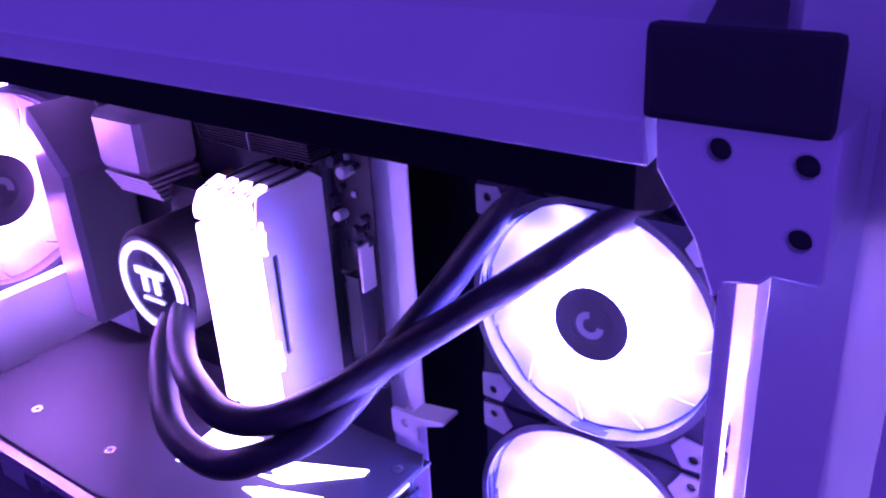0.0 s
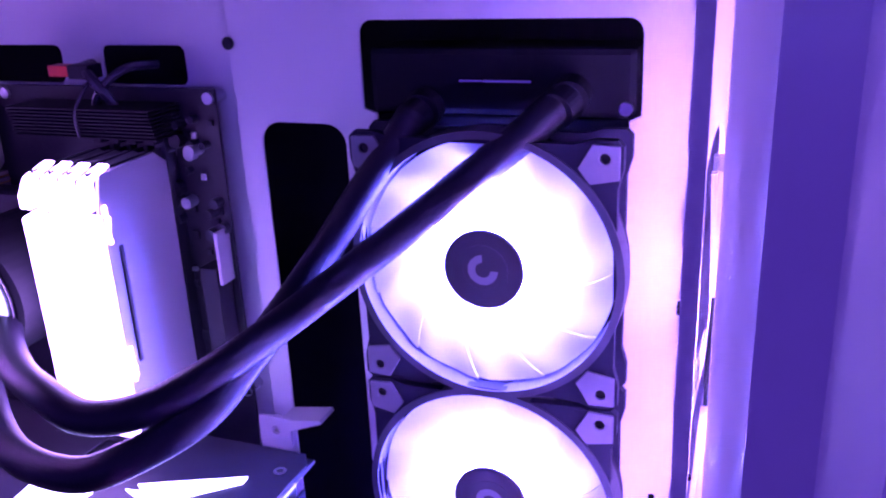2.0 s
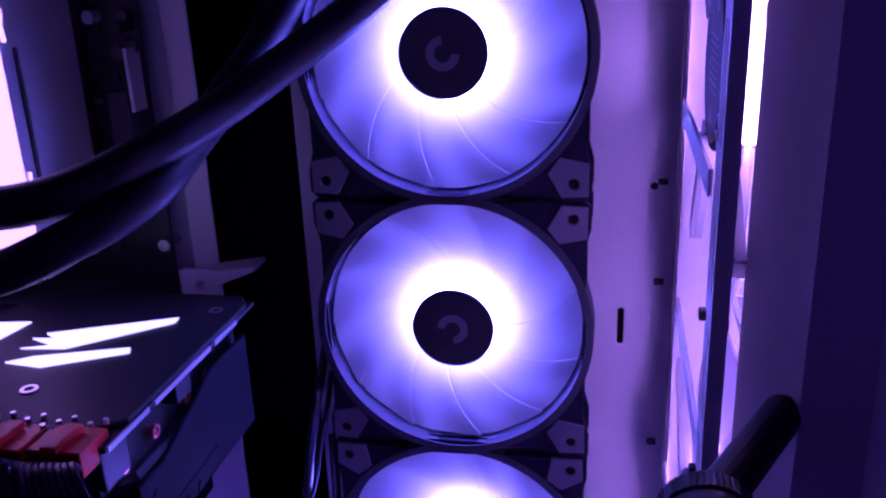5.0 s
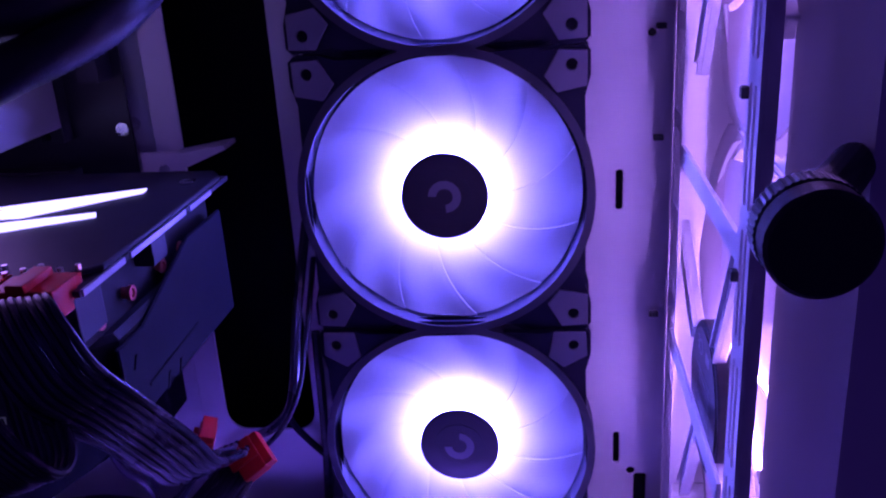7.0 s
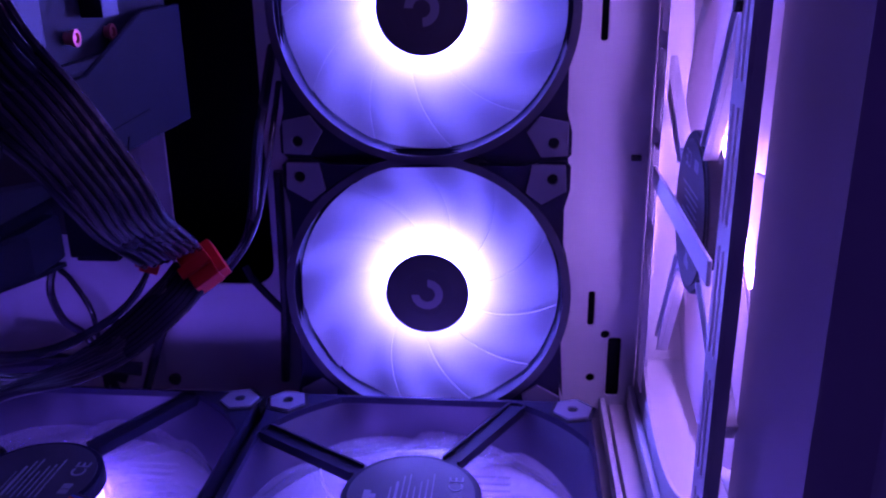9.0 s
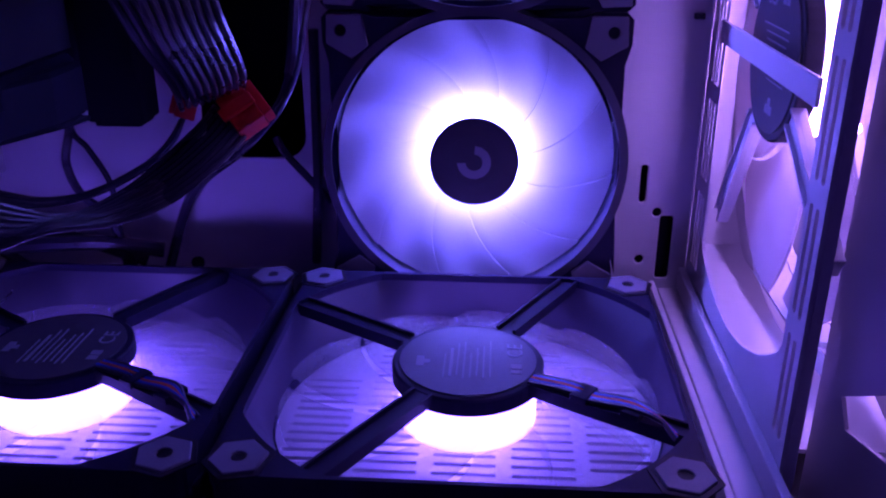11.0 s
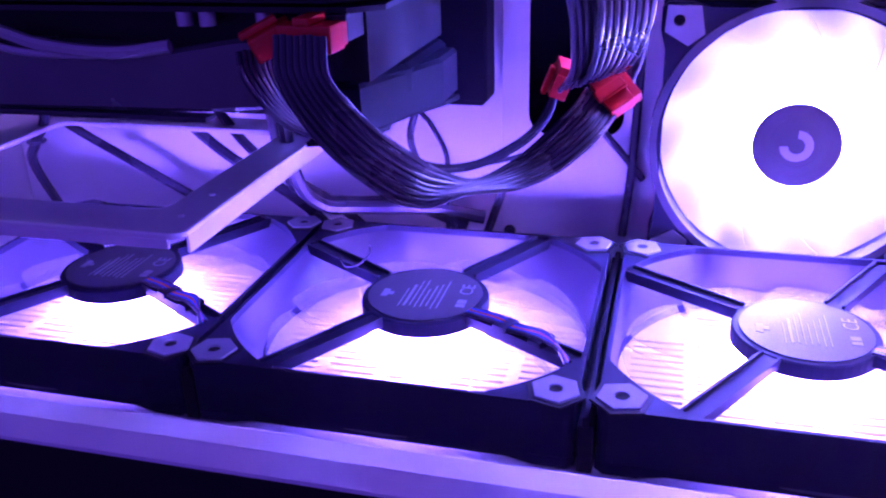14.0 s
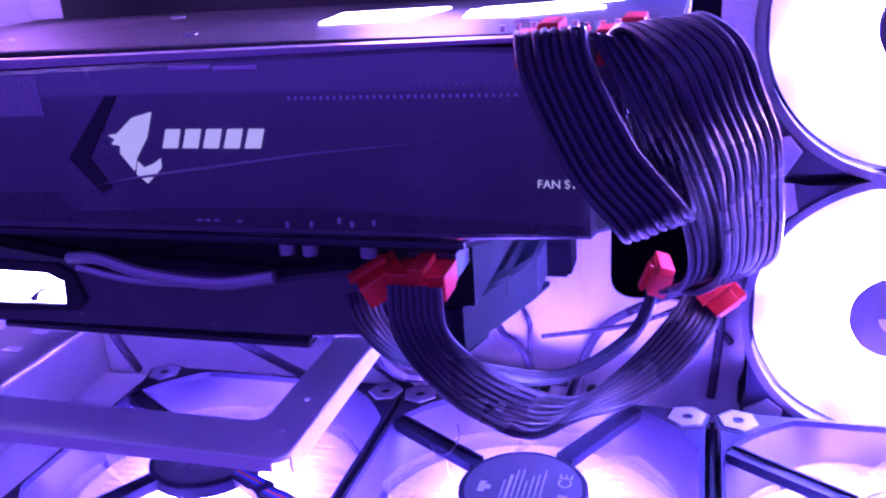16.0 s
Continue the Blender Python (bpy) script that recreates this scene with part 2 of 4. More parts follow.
# ---- fans ----
def blade_mesh(r0, r1, start, span, low, high, sweep, n=8, rows=6, thick=0.0011, rise=0.0, twist=0.0):
    """One swept fan blade: it climbs from low to high over its span, leans with the radius and rises outwards."""
    bm = bmesh.new()
    grid = {}
    for side in (0, 1):
        for i in range(rows + 1):
            s = i / rows
            r = r0 + (r1 - r0) * s
            for j in range(n + 1):
                u = j / n
                a = radians(start + span * u * (1 - 0.10 * s) + sweep * s)
                z = low + (high - low) * (u ** 0.85) + 0.0014 * math.sin(math.pi * u) - side * thick + rise * s * (1 + twist * math.cos(2 * math.pi * (u - 0.1)))
                grid[side, i, j] = bm.verts.new((r * math.cos(a), r * math.sin(a), z))
    for side in (0, 1):
        for i in range(rows):
            for j in range(n):
                bm.faces.new([grid[side, i + a, j + b] for a, b in ((0, 0), (0, 1), (1, 1), (1, 0))])
    for i in range(rows):
        for j in (0, n):
            bm.faces.new([grid[a, i + b, j] for a, b in ((0, 0), (0, 1), (1, 1), (1, 0))])
    for j in range(n):
        for i in (0, rows):
            bm.faces.new([grid[a, i, j + b] for a, b in ((0, 0), (0, 1), (1, 1), (1, 0))])
    return bm


def corner_pad(sx, sy, p, k):
    """A five-sided rubber pad round the screw hole of one corner, pointing at the hub."""
    q = [(sx * (p + k * x), sy * (p + k * y)) for x, y in ((-0.0050, 0.0058), (0.0060, 0.0052), (0.0060, -0.0085), (-0.0058, -0.0108), (-0.0108, -0.0042))]
    return q if sx * sy > 0 else q[::-1]


def hexagon(cx, cy, r, turn):
    return [(cx + r * math.cos(radians(turn + 60 * k)), cy + r * math.sin(radians(turn + 60 * k))) for k in range(6)]


def case_fan(name, label, group, m, size, pitch, hub_r, blade_r, depth, light, blade_mat, count, span, back=False, frame_mat=None, wires=True, hub_mat=None):
    """A lit case fan; local z looks out of the side that is seen, z 0 is its face. back: struts and label on that side."""
    f = thing(name, label, "case fan", group, m)
    fm = frame_mat or FRAME
    h, p, bore = size / 2, pitch / 2, blade_r + 0.0016
    cut = 0.052 * size
    flange = [(h - cut * 1.9, -h), (h - cut * 0.4, -h), (h, -h + cut * 0.4), (h, -h + cut * 1.9), (h - cut * 0.35, -h + cut * 3.2),
              (h - cut * 0.35, h - cut * 3.2), (h, h - cut * 1.9), (h, h - cut * 0.4), (h - cut * 0.4, h), (h - cut * 1.9, h)]
    edge = lambda q: [(-x, -y) for x, y in q]  # noqa: E731
    top = [(h - cut * 3.2, h - cut * 0.35), (-h + cut * 3.2, h - cut * 0.35)]
    outline = flange + top + edge(flange) + edge(top)
    holes = [circle(sx * p, sy * p, 0.0022, 10) for sx in (-1, 1) for sy in (-1, 1)]
    mouth = bore + 0.0012
    if back:
        # the mouth widens into the corners between the straight sides
        mouth = h * 1.12
        wide = [(min(h - 0.0016, max(-h + 0.0016, x)), min(h - 0.0016, max(-h + 0.0016, y))) for x, y in circle(0, 0, mouth, 96)]
        top_hole = [q for k, q in enumerate(wide) if math.dist(q, wide[k - 1]) > 1e-5]
    else:
        top_hole = circle(0, 0, mouth, 72)
    bm = slab(outline if not back else rounded(-h, h, -h, h, cut * 0.5, 3), [top_hole, *holes], -0.0042, 0)
    rear_flange = slab(outline, [circle(0, 0, bore, 72), *holes], -depth, -depth + 0.004)
    if fm is WHITE:
        bm.free()
        bm = rear_flange
    else:
        add(bm, rear_flange)
    wall = bmesh.new()
    n = 96
    rings = []
    for z, clip, r in ((-0.003 if fm is not WHITE else -0.0155, h - 0.0016, mouth), (-depth * 0.6, h - 0.003, bore + (mouth - bore) * 0.25), (-depth + 0.002, h, bore)):
        for o in (0.0, 0.0012):
            rings.append([wall.verts.new((min(clip + o, max(-clip - o, x)), min(clip + o, max(-clip - o, y)), z)) for x, y in circle(0, 0, r + o, n)])
    for a, b in ((0, 2), (2, 4), (1, 3), (3, 5), (0, 1), (4, 5)):
        for k in range(n):
            wall.faces.new((rings[a][k], rings[a][(k + 1) % n], rings[b][(k + 1) % n], rings[b][k]))
    part("duct", wall, fm if not back else FRAME_PALE if fm is FRAME else fm, f, smooth=True)
    part("frame", bm, fm, f)
    if back and fm is FRAME:
        part("skirt", slab(rounded(-h + 0.0003, h - 0.0003, -h + 0.0003, h - 0.0003, cut * 0.5, 3), [rounded(-h + 0.0009, h - 0.0009, -h + 0.0009, h - 0.0009, cut * 0.5, 3)], -depth + 0.0042, -0.0044), fm, f, "closed black side of the fan frame")
    if not back:
        part("inner_rim", slab(circle(0, 0, bore + 0.0030, 72), [circle(0, 0, bore - 0.0004, 72)], -0.0125, 0.0010), RIM, f, "grey inner rim of the frame")
    for sx in (-1, 1):
        for sy in (-1, 1):
            if fm is WHITE:
                continue
            pad = slab(hexagon(sx * p, sy * p, cut * 1.18, 30 + 45 * sx * sy) if back else corner_pad(sx, sy, p, size / 0.1196), [circle(sx * p, sy * p, 0.0023, 12)], -0.001, 0.0011, bevel=0.0003)
            if back:
                part("pad_recess", slab(hexagon(sx * p, sy * p, cut * 1.45, 30 + 45 * sx * sy), (), -0.0005, 0.0003), JET, f)
            pd = part("corner_pad", pad, PAD, f, "grey rubber corner pad")
            part("screw", rod(bmesh.new(), (sx * p, sy * p, -0.003), (sx * p, sy * p, -0.0012), 0.0021, n=10), BLACK, pd)
    zl, zh = (-0.0165, -0.0120) if fm is WHITE else (-depth + 0.006, -depth + 0.0105) if back else (-depth + 0.0075, -depth + 0.0100)
    for k in range(count):
        part("blade", blade_mesh(hub_r, blade_r - (0 if back else 0.0004), 360 * k / count, span, zl, zh, 34 if not back else -26, n=12, rows=8, rise=0 if back else 0.0085, twist=0 if back else 0.17), blade_mat, f, smooth=True)
    if back:
        part("light_ring", slab(circle(0, 0, hub_r * 0.92, 48), [circle(0, 0, hub_r * 0.8, 48)], -depth + 0.003, -0.0080), light, f, "glowing violet light drum")
        part("motor", slab(circle(0, 0, hub_r * 1.0, 48), (), -0.0075, -0.0012, bevel=0.0006), hub_mat or fm, f)
        lab = part("label", slab(circle(0, 0, hub_r * 0.9, 48), (), -0.0012, -0.0006), LABEL, f, "dark grey printed motor label")
        rows = [(-0.30 + 0.085 * k, -0.30 + 0.03 * (k % 3), 0.62 + 0.11 * ((k * 5) % 4), 0.020 if k == 1 else 0.009) for k in range(8)]
        for x, y, ln, w in rows:
            part("print", boxed((hub_r * (x - w), hub_r * (x + w)), (hub_r * (y - 0.2), hub_r * (y - 0.2 + ln)), (-0.0006, -0.00045)), PRINT, lab)
        for dx, w in ((-0.62, 0.26), (-0.62, 0.1)):
            part("mark", boxed((hub_r * (dx - 0.05), hub_r * (dx + 0.05)), (hub_r * (-0.1 - w / 2), hub_r * (-0.1 + w / 2)), (-0.0006, -0.00045),
                               m=Matrix.Translation((0.08 * hub_r if w < 0.2 else 0, 0, 0))), PRINT, lab)
        ce = text_mesh("CE", hub_r * 0.30, PRINT, lab)
        ce.matrix_basis = Matrix.Translation((hub_r * 0.72, hub_r * 0.06, -0.0005)) @ Matrix.Rotation(radians(90), 4, "Z")
        for y0, y1 in ((-0.36, -0.26), (-0.24, -0.12)):
            part("mark", boxed((hub_r * 0.56, hub_r * 0.70), (hub_r * y0, hub_r * y1), (-0.0006, -0.00045)), PRINT, lab)
        for k, a in enumerate((60.2, 148.3, 238.4, 330)):
            t = Matrix.Rotation(radians(a), 4, "Z")
            reach = bore + (0.0125 if fm is FRAME else -0.004)
            st = boxed((hub_r * 0.9, reach), (-0.0036, 0.0036), (-0.0052, -0.0016), 0.0006, t)
            s = part("strut", st, fm, f)
            part("strut_rib", boxed((hub_r * 1.0, reach - 0.001), (-0.0040, -0.0029), (-0.0018, -0.0002), 0, t), fm, s)
            part("strut_rib", boxed((hub_r * 1.0, reach - 0.001), (0.0029, 0.0040), (-0.0018, -0.0002), 0, t), fm, s)
        if wires:
            t = Matrix.Rotation(radians(330), 4, "Z")
            for k, wm in enumerate((WIRE, WIRE_BLUE, WIRE_RED, WIRE_BLUE, WIRE)):
                y = -0.0026 + 0.0013 * k
                pts = curve_points([t @ Vector(v) for v in ((hub_r * 0.95, y, -0.001), (hub_r * 1.5, y + 0.0006, 0.0002), (blade_r * 0.72, y, -0.0003), (blade_r * 0.9, y + 0.001, 0.0008), (blade_r * 1.05, y - 0.001 * k, 0.001), (blade_r * 1.16, y - 0.002 * k, -0.002))], 5)
                part("wire", tube(bmesh.new(), [q + Vector((0, 0, 0.0008)) for q in pts], 0.00085, 6), wm, f, smooth=True)
            for r in (0.62, 0.88):
                part("wire_clip", boxed((blade_r * r, blade_r * r + 0.006), (-0.0045, 0.0045), (-0.001, 0.0016), 0.0004, t), fm, f)
    else:
        part("light_ring", slab(circle(0, 0, hub_r * 1.02, 48), [circle(0, 0, hub_r * 0.8, 48)], -depth + 0.005, -0.0030), light, f, "glowing violet light ring")
        cap = part("hub", slab(circle(0, 0, hub_r, 48), (), -0.0030, -0.0006, bevel=0.0007), hub_mat or HUB, f, "dark hub cap")
        part("hub_ring", slab(circle(0, 0, hub_r * 0.62, 40), [circle(0, 0, hub_r * 0.50, 40)], -0.0007, -0.0004), LABEL, cap, "faint ring on the hub")
        a0, ri, ro = 30 + 75 * random.random(), hub_r * 0.19, hub_r * 0.38
        arc = [(ro * math.cos(radians(a0 + 24 * k)), ro * math.sin(radians(a0 + 24 * k))) for k in range(12)]
        arc += [(ri * math.cos(radians(a0 + 24 * k)), ri * math.sin(radians(a0 + 24 * k))) for k in range(11, -1, -1)]
        part("hub_mark", slab(arc, (), -0.0006, -0.0004), PRINT, cap, "pale mark on the hub")
        for k in range(4):
            t = Matrix.Rotation(radians(45 + 90 * k), 4, "Z")
            part("strut", boxed((hub_r * 0.5, bore + 0.001), (-0.003, 0.003), (-depth, -depth + 0.003), 0, t), fm, f)
        part("motor", slab(circle(0, 0, hub_r * 0.95, 32), (), -depth, -depth + 0.005), fm, f)
    return f


# ---- the case ----
TRAY_Y = 0.025
opening = rounded(-0.0635, 0.0622, 0.424, 0.464, 0.006)
opening = [q for q in opening if q[1] > 0.44] + [(-0.0635, 0.4245), (-0.057, 0.4225), (-0.057, 0.062), (0.0575, 0.062), (0.0575, 0.4225), (0.0622, 0.4245)]
back_holes = [opening, rounded(-0.1200, -0.0745, 0.113, 0.4165, 0.010)]
marks = [rounded(0.0715, 0.0745, 0.225, 0.243, 0.0012), rounded(0.0715, 0.0745, 0.096, 0.113, 0.0012), rounded(0.0815, 0.0875, 0.060, 0.090, 0.0015)]
marks += [circle(0.0800, 0.0915, 0.0021, 12), circle(0.0740, 0.0690, 0.0021, 12), circle(-0.1288, 0.0618, 0.0026, 14), circle(0.0855, 0.300, 0.0018, 12)]
setting("wall_tray", slab([(-0.133, 0.046), (0.0948, 0.046), (0.0948, 0.512), (-0.133, 0.512)], [*back_holes, *marks], -TRAY_Y - 0.0014, -TRAY_Y, STAND, bevel=0.0004),
        WHITE, "white painted steel tray panel with cable cut-outs", "case wall")
upper = [rounded(-0.211, -0.1605, 0.433, 0.4525, 0.004), rounded(-0.288, -0.238, 0.433, 0.4525, 0.004), rounded(-0.366, -0.316, 0.433, 0.4525, 0.004)]
setting("wall_tray_left", slab([(-0.42, 0.046), (-0.1332, 0.046), (-0.1332, 0.512), (-0.42, 0.512)], upper, -TRAY_Y - 0.0034, -TRAY_Y - 0.002, STAND, bevel=0.0004),
        WHITE, "white painted steel tray behind the motherboard", "case wall")
# the unlit space behind the cut-outs is put into this sheet's near-black colour
setting("wall_back", boxed((-0.42, 0.17), (0.070, 0.072), (0.03, 0.55)), DARK, "near-black sheet standing in for the shade behind the tray cut-outs", "case wall")

# front wall: two round openings cut off by slotted strips
round_open = lambda z, low, high: [(max(-0.1075, min(0.0015, y)), max(low, min(high, h))) for y, h in circle(-0.045, z, 0.0985, 96)]  # noqa: E731


def thinned(loop):
    return [q for k, q in enumerate(loop) if abs(q[0] - loop[k - 1][0]) > 1e-5 or abs(q[1] - loop[k - 1][1]) > 1e-5]


slots = [rounded(y - 0.0013, y + 0.0013, z, z + 0.033, 0.0012, 3) for y in (0.0065, 0.0115, 0.0165, -0.1120, -0.1170) for z in [0.072 + 0.0395 * k for k in range(11)]]
setting("wall_front", slab([(-0.122, 0.052), (0.0245, 0.052), (0.0245, 0.508), (-0.122, 0.508)], [thinned(round_open(0.173, 0.07, 0.2510)), thinned(round_open(0.337, 0.2590, 0.45)), *slots], 0.0950, 0.0964, SIDE),
        WHITE, "white front wall with fan openings and slots", "case wall")
for z in (0.173, 0.337):
    setting("trim_bar", box(bmesh.new(), (0.0935, 0.0949), (-0.106, 0.006), (z - 0.0040, z + 0.0040), 0.0004), WHITE, "white steel bar across the fan opening", "brace")
setting("trim_front_foot", box(box(boxed((0.0835, 0.0945), (-0.150, 0.0245), (0.0495, 0.0555), 0.0006), (0.0915, 0.0945), (-0.150, 0.0245), (0.0560, 0.066), 0.0006),
        (0.0790, 0.0815), (-0.150, 0.0245), (0.0495, 0.059), 0.0005), WHITE, "white folded steel channel along the floor", "channel")
setting("front_panel", boxed((0.1480, 0.1520), (-0.158, 0.068), (0.03, 0.55), 0.001), WHITE, "white front panel beyond the front fans", "case wall")
setting("trim_flange", boxed((0.0964, 0.0995), (-0.1222, -0.1206), (0.052, 0.508)), WHITE, "folded edge of the front wall", "flange")
setting("trim_chamber", boxed((0.0970, 0.1475), (0.0500, 0.0516), (0.05, 0.51)), WHITE, "white inner wall of the front fan chamber", "case wall")
setting("trim_chamber_floor", boxed((0.0970, 0.1475), (-0.1150, 0.0495), (0.0660, 0.0675)), WHITE, "white floor of the front fan chamber", "case wall")



def post_face(p, q, z0, z1, holes=()):
    """One folded sheet of the corner post between two corners of its plan; holes: (way along the face, height)."""
    p, q = Vector((*p, 0)), Vector((*q, 0))
    d = (q - p).normalized()
    up = Vector((0, 0, 1))
    m = Matrix.Translation(p) @ Matrix((d, up, d.cross(up))).transposed().to_4x4()
    return slab([(0, z0), ((q - p).length, z0), ((q - p).length, z1), (0, z1)], holes, -0.0014, 0, m)


INNER, FOLD, BEND, OUTER = (0.1032, -0.1185), (0.1137, -0.1483), (0.1290, -0.1515), (0.1399, -0.1689)
foot = [(0.009, 0.0935), (0.0125, 0.0850), (0.0290, 0.0850), (0.0290, 0.1045), (0.0250, 0.1035)]
setting("post_inner", post_face(INNER, FOLD, 0.03, 0.545, [foot]), WHITE, "white folded steel corner post of the open side", "case post")
setting("post_front", post_face(FOLD, BEND, 0.03, 0.545), WHITE, "white front face of the corner post", "case post")
setting("post_outer", post_face(BEND, OUTER, 0.03, 0.545), WHITE, "white outer face of the corner post", "case post")
setting("post_return", post_face(OUTER, (0.1475, -0.1660), 0.03, 0.545), WHITE, "white returned edge of the corner post", "case post")
setting("top_beam", slab([(-0.1710, 0.5070), (-0.1740, 0.5165), (-0.1600, 0.5300), (-0.1200, 0.5480), (-0.1200, 0.5440), (-0.1500, 0.5260), (-0.1500, 0.5085)], (), -0.45, 0.0965, SIDE, bevel=0.0006),
        WHITE, "white top rail of the open side", "case rail")
setting("top_beam_lip", slab([(-0.1655, 0.4960), (-0.1655, 0.5068), (-0.1400, 0.5083), (-0.1460, 0.4915), (-0.1500, 0.4905)], (), -0.45, 0.092, SIDE), DARK, "black inner lip under the top rail", "case rail")
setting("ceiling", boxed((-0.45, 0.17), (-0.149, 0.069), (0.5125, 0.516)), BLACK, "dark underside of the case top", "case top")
setting("bottom_rail", slab([(-0.1755, 0.0690), (-0.1770, 0.0706), (-0.1850, 0.0690), (-0.1905, 0.0640), (-0.1908, 0.0622), (-0.1755, 0.0622)], (), -0.45, 0.150, SIDE, bevel=0.0006),
        WHITE, "white bottom rail of the open side", "case rail")
# the rail's shaded lower face, put in as an added black box
setting("trim_skirt", boxed((-0.45, 0.14), (-0.1895, -0.1720), (0.0290, 0.0618), 0.001), JET, "black skirt added for the shaded face under the bottom rail", "case base")
setting("wall_rear", boxed((-0.424, -0.4205), (-0.17, 0.069), (0.03, 0.512)), WHITE, "white rear wall of the case", "case wall")

FAN_X, FAN_Y, FLOOR_FAN_Z = (0.0013, -0.1447, -0.2870), -0.0776, 0.074
grille = []
for fx in FAN_X:
    for c in range(-2, 3):
        for r in range(-12, 13):
            if math.hypot(c * 0.026, r * 0.0050) < 0.060:
                grille.append(rounded(fx + c * 0.026 - 0.0106, fx + c * 0.026 + 0.0106, FAN_Y + r * 0.0050 - 0.0010, FAN_Y + r * 0.0050 + 0.0010, 0.0009, 2))
setting("floor", slab([(-0.42, -0.1755), (0.0945, -0.1755), (0.0945, 0.0245), (-0.42, 0.0245)], grille, 0.0462, 0.0475), WHITE, "white slotted steel floor of the case", "case floor")
# added sheet: keeps the slots dark, as the shade below the floor would
setting("trim_filter", boxed((-0.40, 0.088), (-0.16, 0.02), (0.0395, 0.0410)), UNDERFLOOR_SHADE, "dark grey sheet added for the shade under the slotted floor", "dust filter")
setting("ground", boxed((-1.5, 1.5), (-1.5, 1.5), (-0.03, 0.0)), TABLE, "dark table top under the case", "table top")
setting("trim_base", boxed((-0.42, 0.15), (-0.17, 0.068), (0.0005, 0.028), 0.003), WHITE, "white base of the case", "case base")

for z in (0.4524, 0.3026, 0.2569, 0.1759):
    ec = thing("edge_clip", "small black rubber clip on the white tray edge", "clip", "tray edge clips")
    part("body", boxed((0.0868, 0.0910), (0.0222, 0.0252), (z - 0.0012, z + 0.0012), 0.0005), RUBBER, ec)

for z, y in ((0.2994, -0.1086), (0.2484, -0.1094), (0.4000, -0.1090)):
    ec = thing("edge_clip", "small black rubber clip on the white front wall", "clip", "front wall clips")
    part("body", boxed((0.0930, 0.0952), (y - 0.0016, y + 0.0016), (z - 0.0016, z + 0.0016), 0.0005), RUBBER, ec)

# hinge at the top corner
hinge = thing("corner_hinge", "white hinge plate with a black block on the corner post", "hinge")
outline = [(0.0985, 0.5180), (0.1278, 0.5180), (0.1278, 0.4925), (0.1200, 0.4925), (0.1180, 0.4905), (0.1125, 0.4895), (0.1105, 0.4860), (0.1065, 0.4965), (0.0990, 0.5080)]
part("plate", slab(outline, [circle(0.1094, 0.5129, 0.0021, 16), circle(0.1232, 0.5122, 0.0021, 16), circle(0.1235, 0.4997, 0.0021, 16)], 0.1690, 0.1735, STAND, bevel=0.0006), WHITE, hinge, "white steel plate")
for x, z in ((0.1094, 0.5129), (0.1232, 0.5122), (0.1235, 0.4997)):
    part("screw", rod(bmesh.new(), (x, -0.1700, z), (x, -0.1712, z), 0.0021, n=14), BLACK, hinge, "black recessed screw")
part("backing", boxed((0.1105, 0.1270), (-0.1688, -0.1500), (0.4960, 0.5170), 0.0008), WHITE, hinge)
part("block", boxed((0.0975, 0.1272), (-0.1775, -0.1735), (0.5178, 0.5335), 0.0016), BLACK, hinge, "black plastic hinge block")

knob = thing("door_standoff", "black capped knurled metal standoff on the post", "standoff")
part("cap", slab(circle(0, 0, 0.0098, 32), (), 0.1945, 0.2010, Matrix.Translation((0.0885, 0, 0.2905)) @ STAND, bevel=0.0008), BLACK, knob, "black rubber cap")
knurl = [(r * math.cos(2 * math.pi * k / 192), r * math.sin(2 * math.pi * k / 192)) for k in range(192) for r in (0.0101 if k % 4 < 2 else 0.0099,)]
kn = slab(knurl, (), 0.1895, 0.1943, Matrix.Translation((0.0885, 0, 0.2905)) @ STAND)
part("collar", kn, KNURL, knob, "dark knurled steel collar")
part("stem", rod(bmesh.new(), (0.0885, -0.1896, 0.2905), (0.1110, -0.1440, 0.2890), 0.0050, n=20), JET, knob)

# ---- liquid cooler ----
rad = thing("radiator", "black liquid cooling radiator behind the fans", "radiator")
part("core", boxed((-0.059, 0.059), (0.0285, 0.052), (0.062, 0.422), 0.001), DARK, rad)
part("end_tank", boxed((-0.060, 0.060), (0.0265, 0.055), (0.4225, 0.452), 0.003), DARK, rad, "black end tank with two hose ports")
part("end_tank", boxed((-0.060, 0.060), (0.0265, 0.055), (0.035, 0.0615), 0.003), BLACK, rad)
part("edge_strip", boxed((-0.017, 0.0155), (0.0255, 0.0265), (0.4372, 0.4384), 0.0002), METAL, rad)
for x, z in ((0.033, 0.4335), (-0.033, 0.4265)):
    bm = rod(bmesh.new(), (x, 0.0265, z), (x, 0.019, z - 0.002), 0.0086, n=24)
    part("port", rod(bm, (x, 0.0188, z - 0.002), (x - 0.003, 0.011, z - 0.005), 0.0078, n=24), JET, rad)
for z in (0.4150, 0.4275):
    part("corner_screw", rod(bmesh.new(), (0.0560, 0.0263, z), (0.0560, 0.0235, z), 0.0028, n=14), METAL, rad)

first = case_fan("radiator_fan", "round radiator fan with frosted blades glowing violet white", "fans on the radiator", Matrix.Translation((0, 0, 0.36)) @ STAND,
                 0.1196, 0.105, 0.0184, 0.0572, 0.025, RING_LIGHT, BLADE, 11, 38)
for z in (0.24, 0.12):
    copy_thing(first, Matrix.Translation((0, 0, z)) @ STAND @ Matrix.Rotation(radians(180 if z > 0.2 else 90), 4, "Z"))

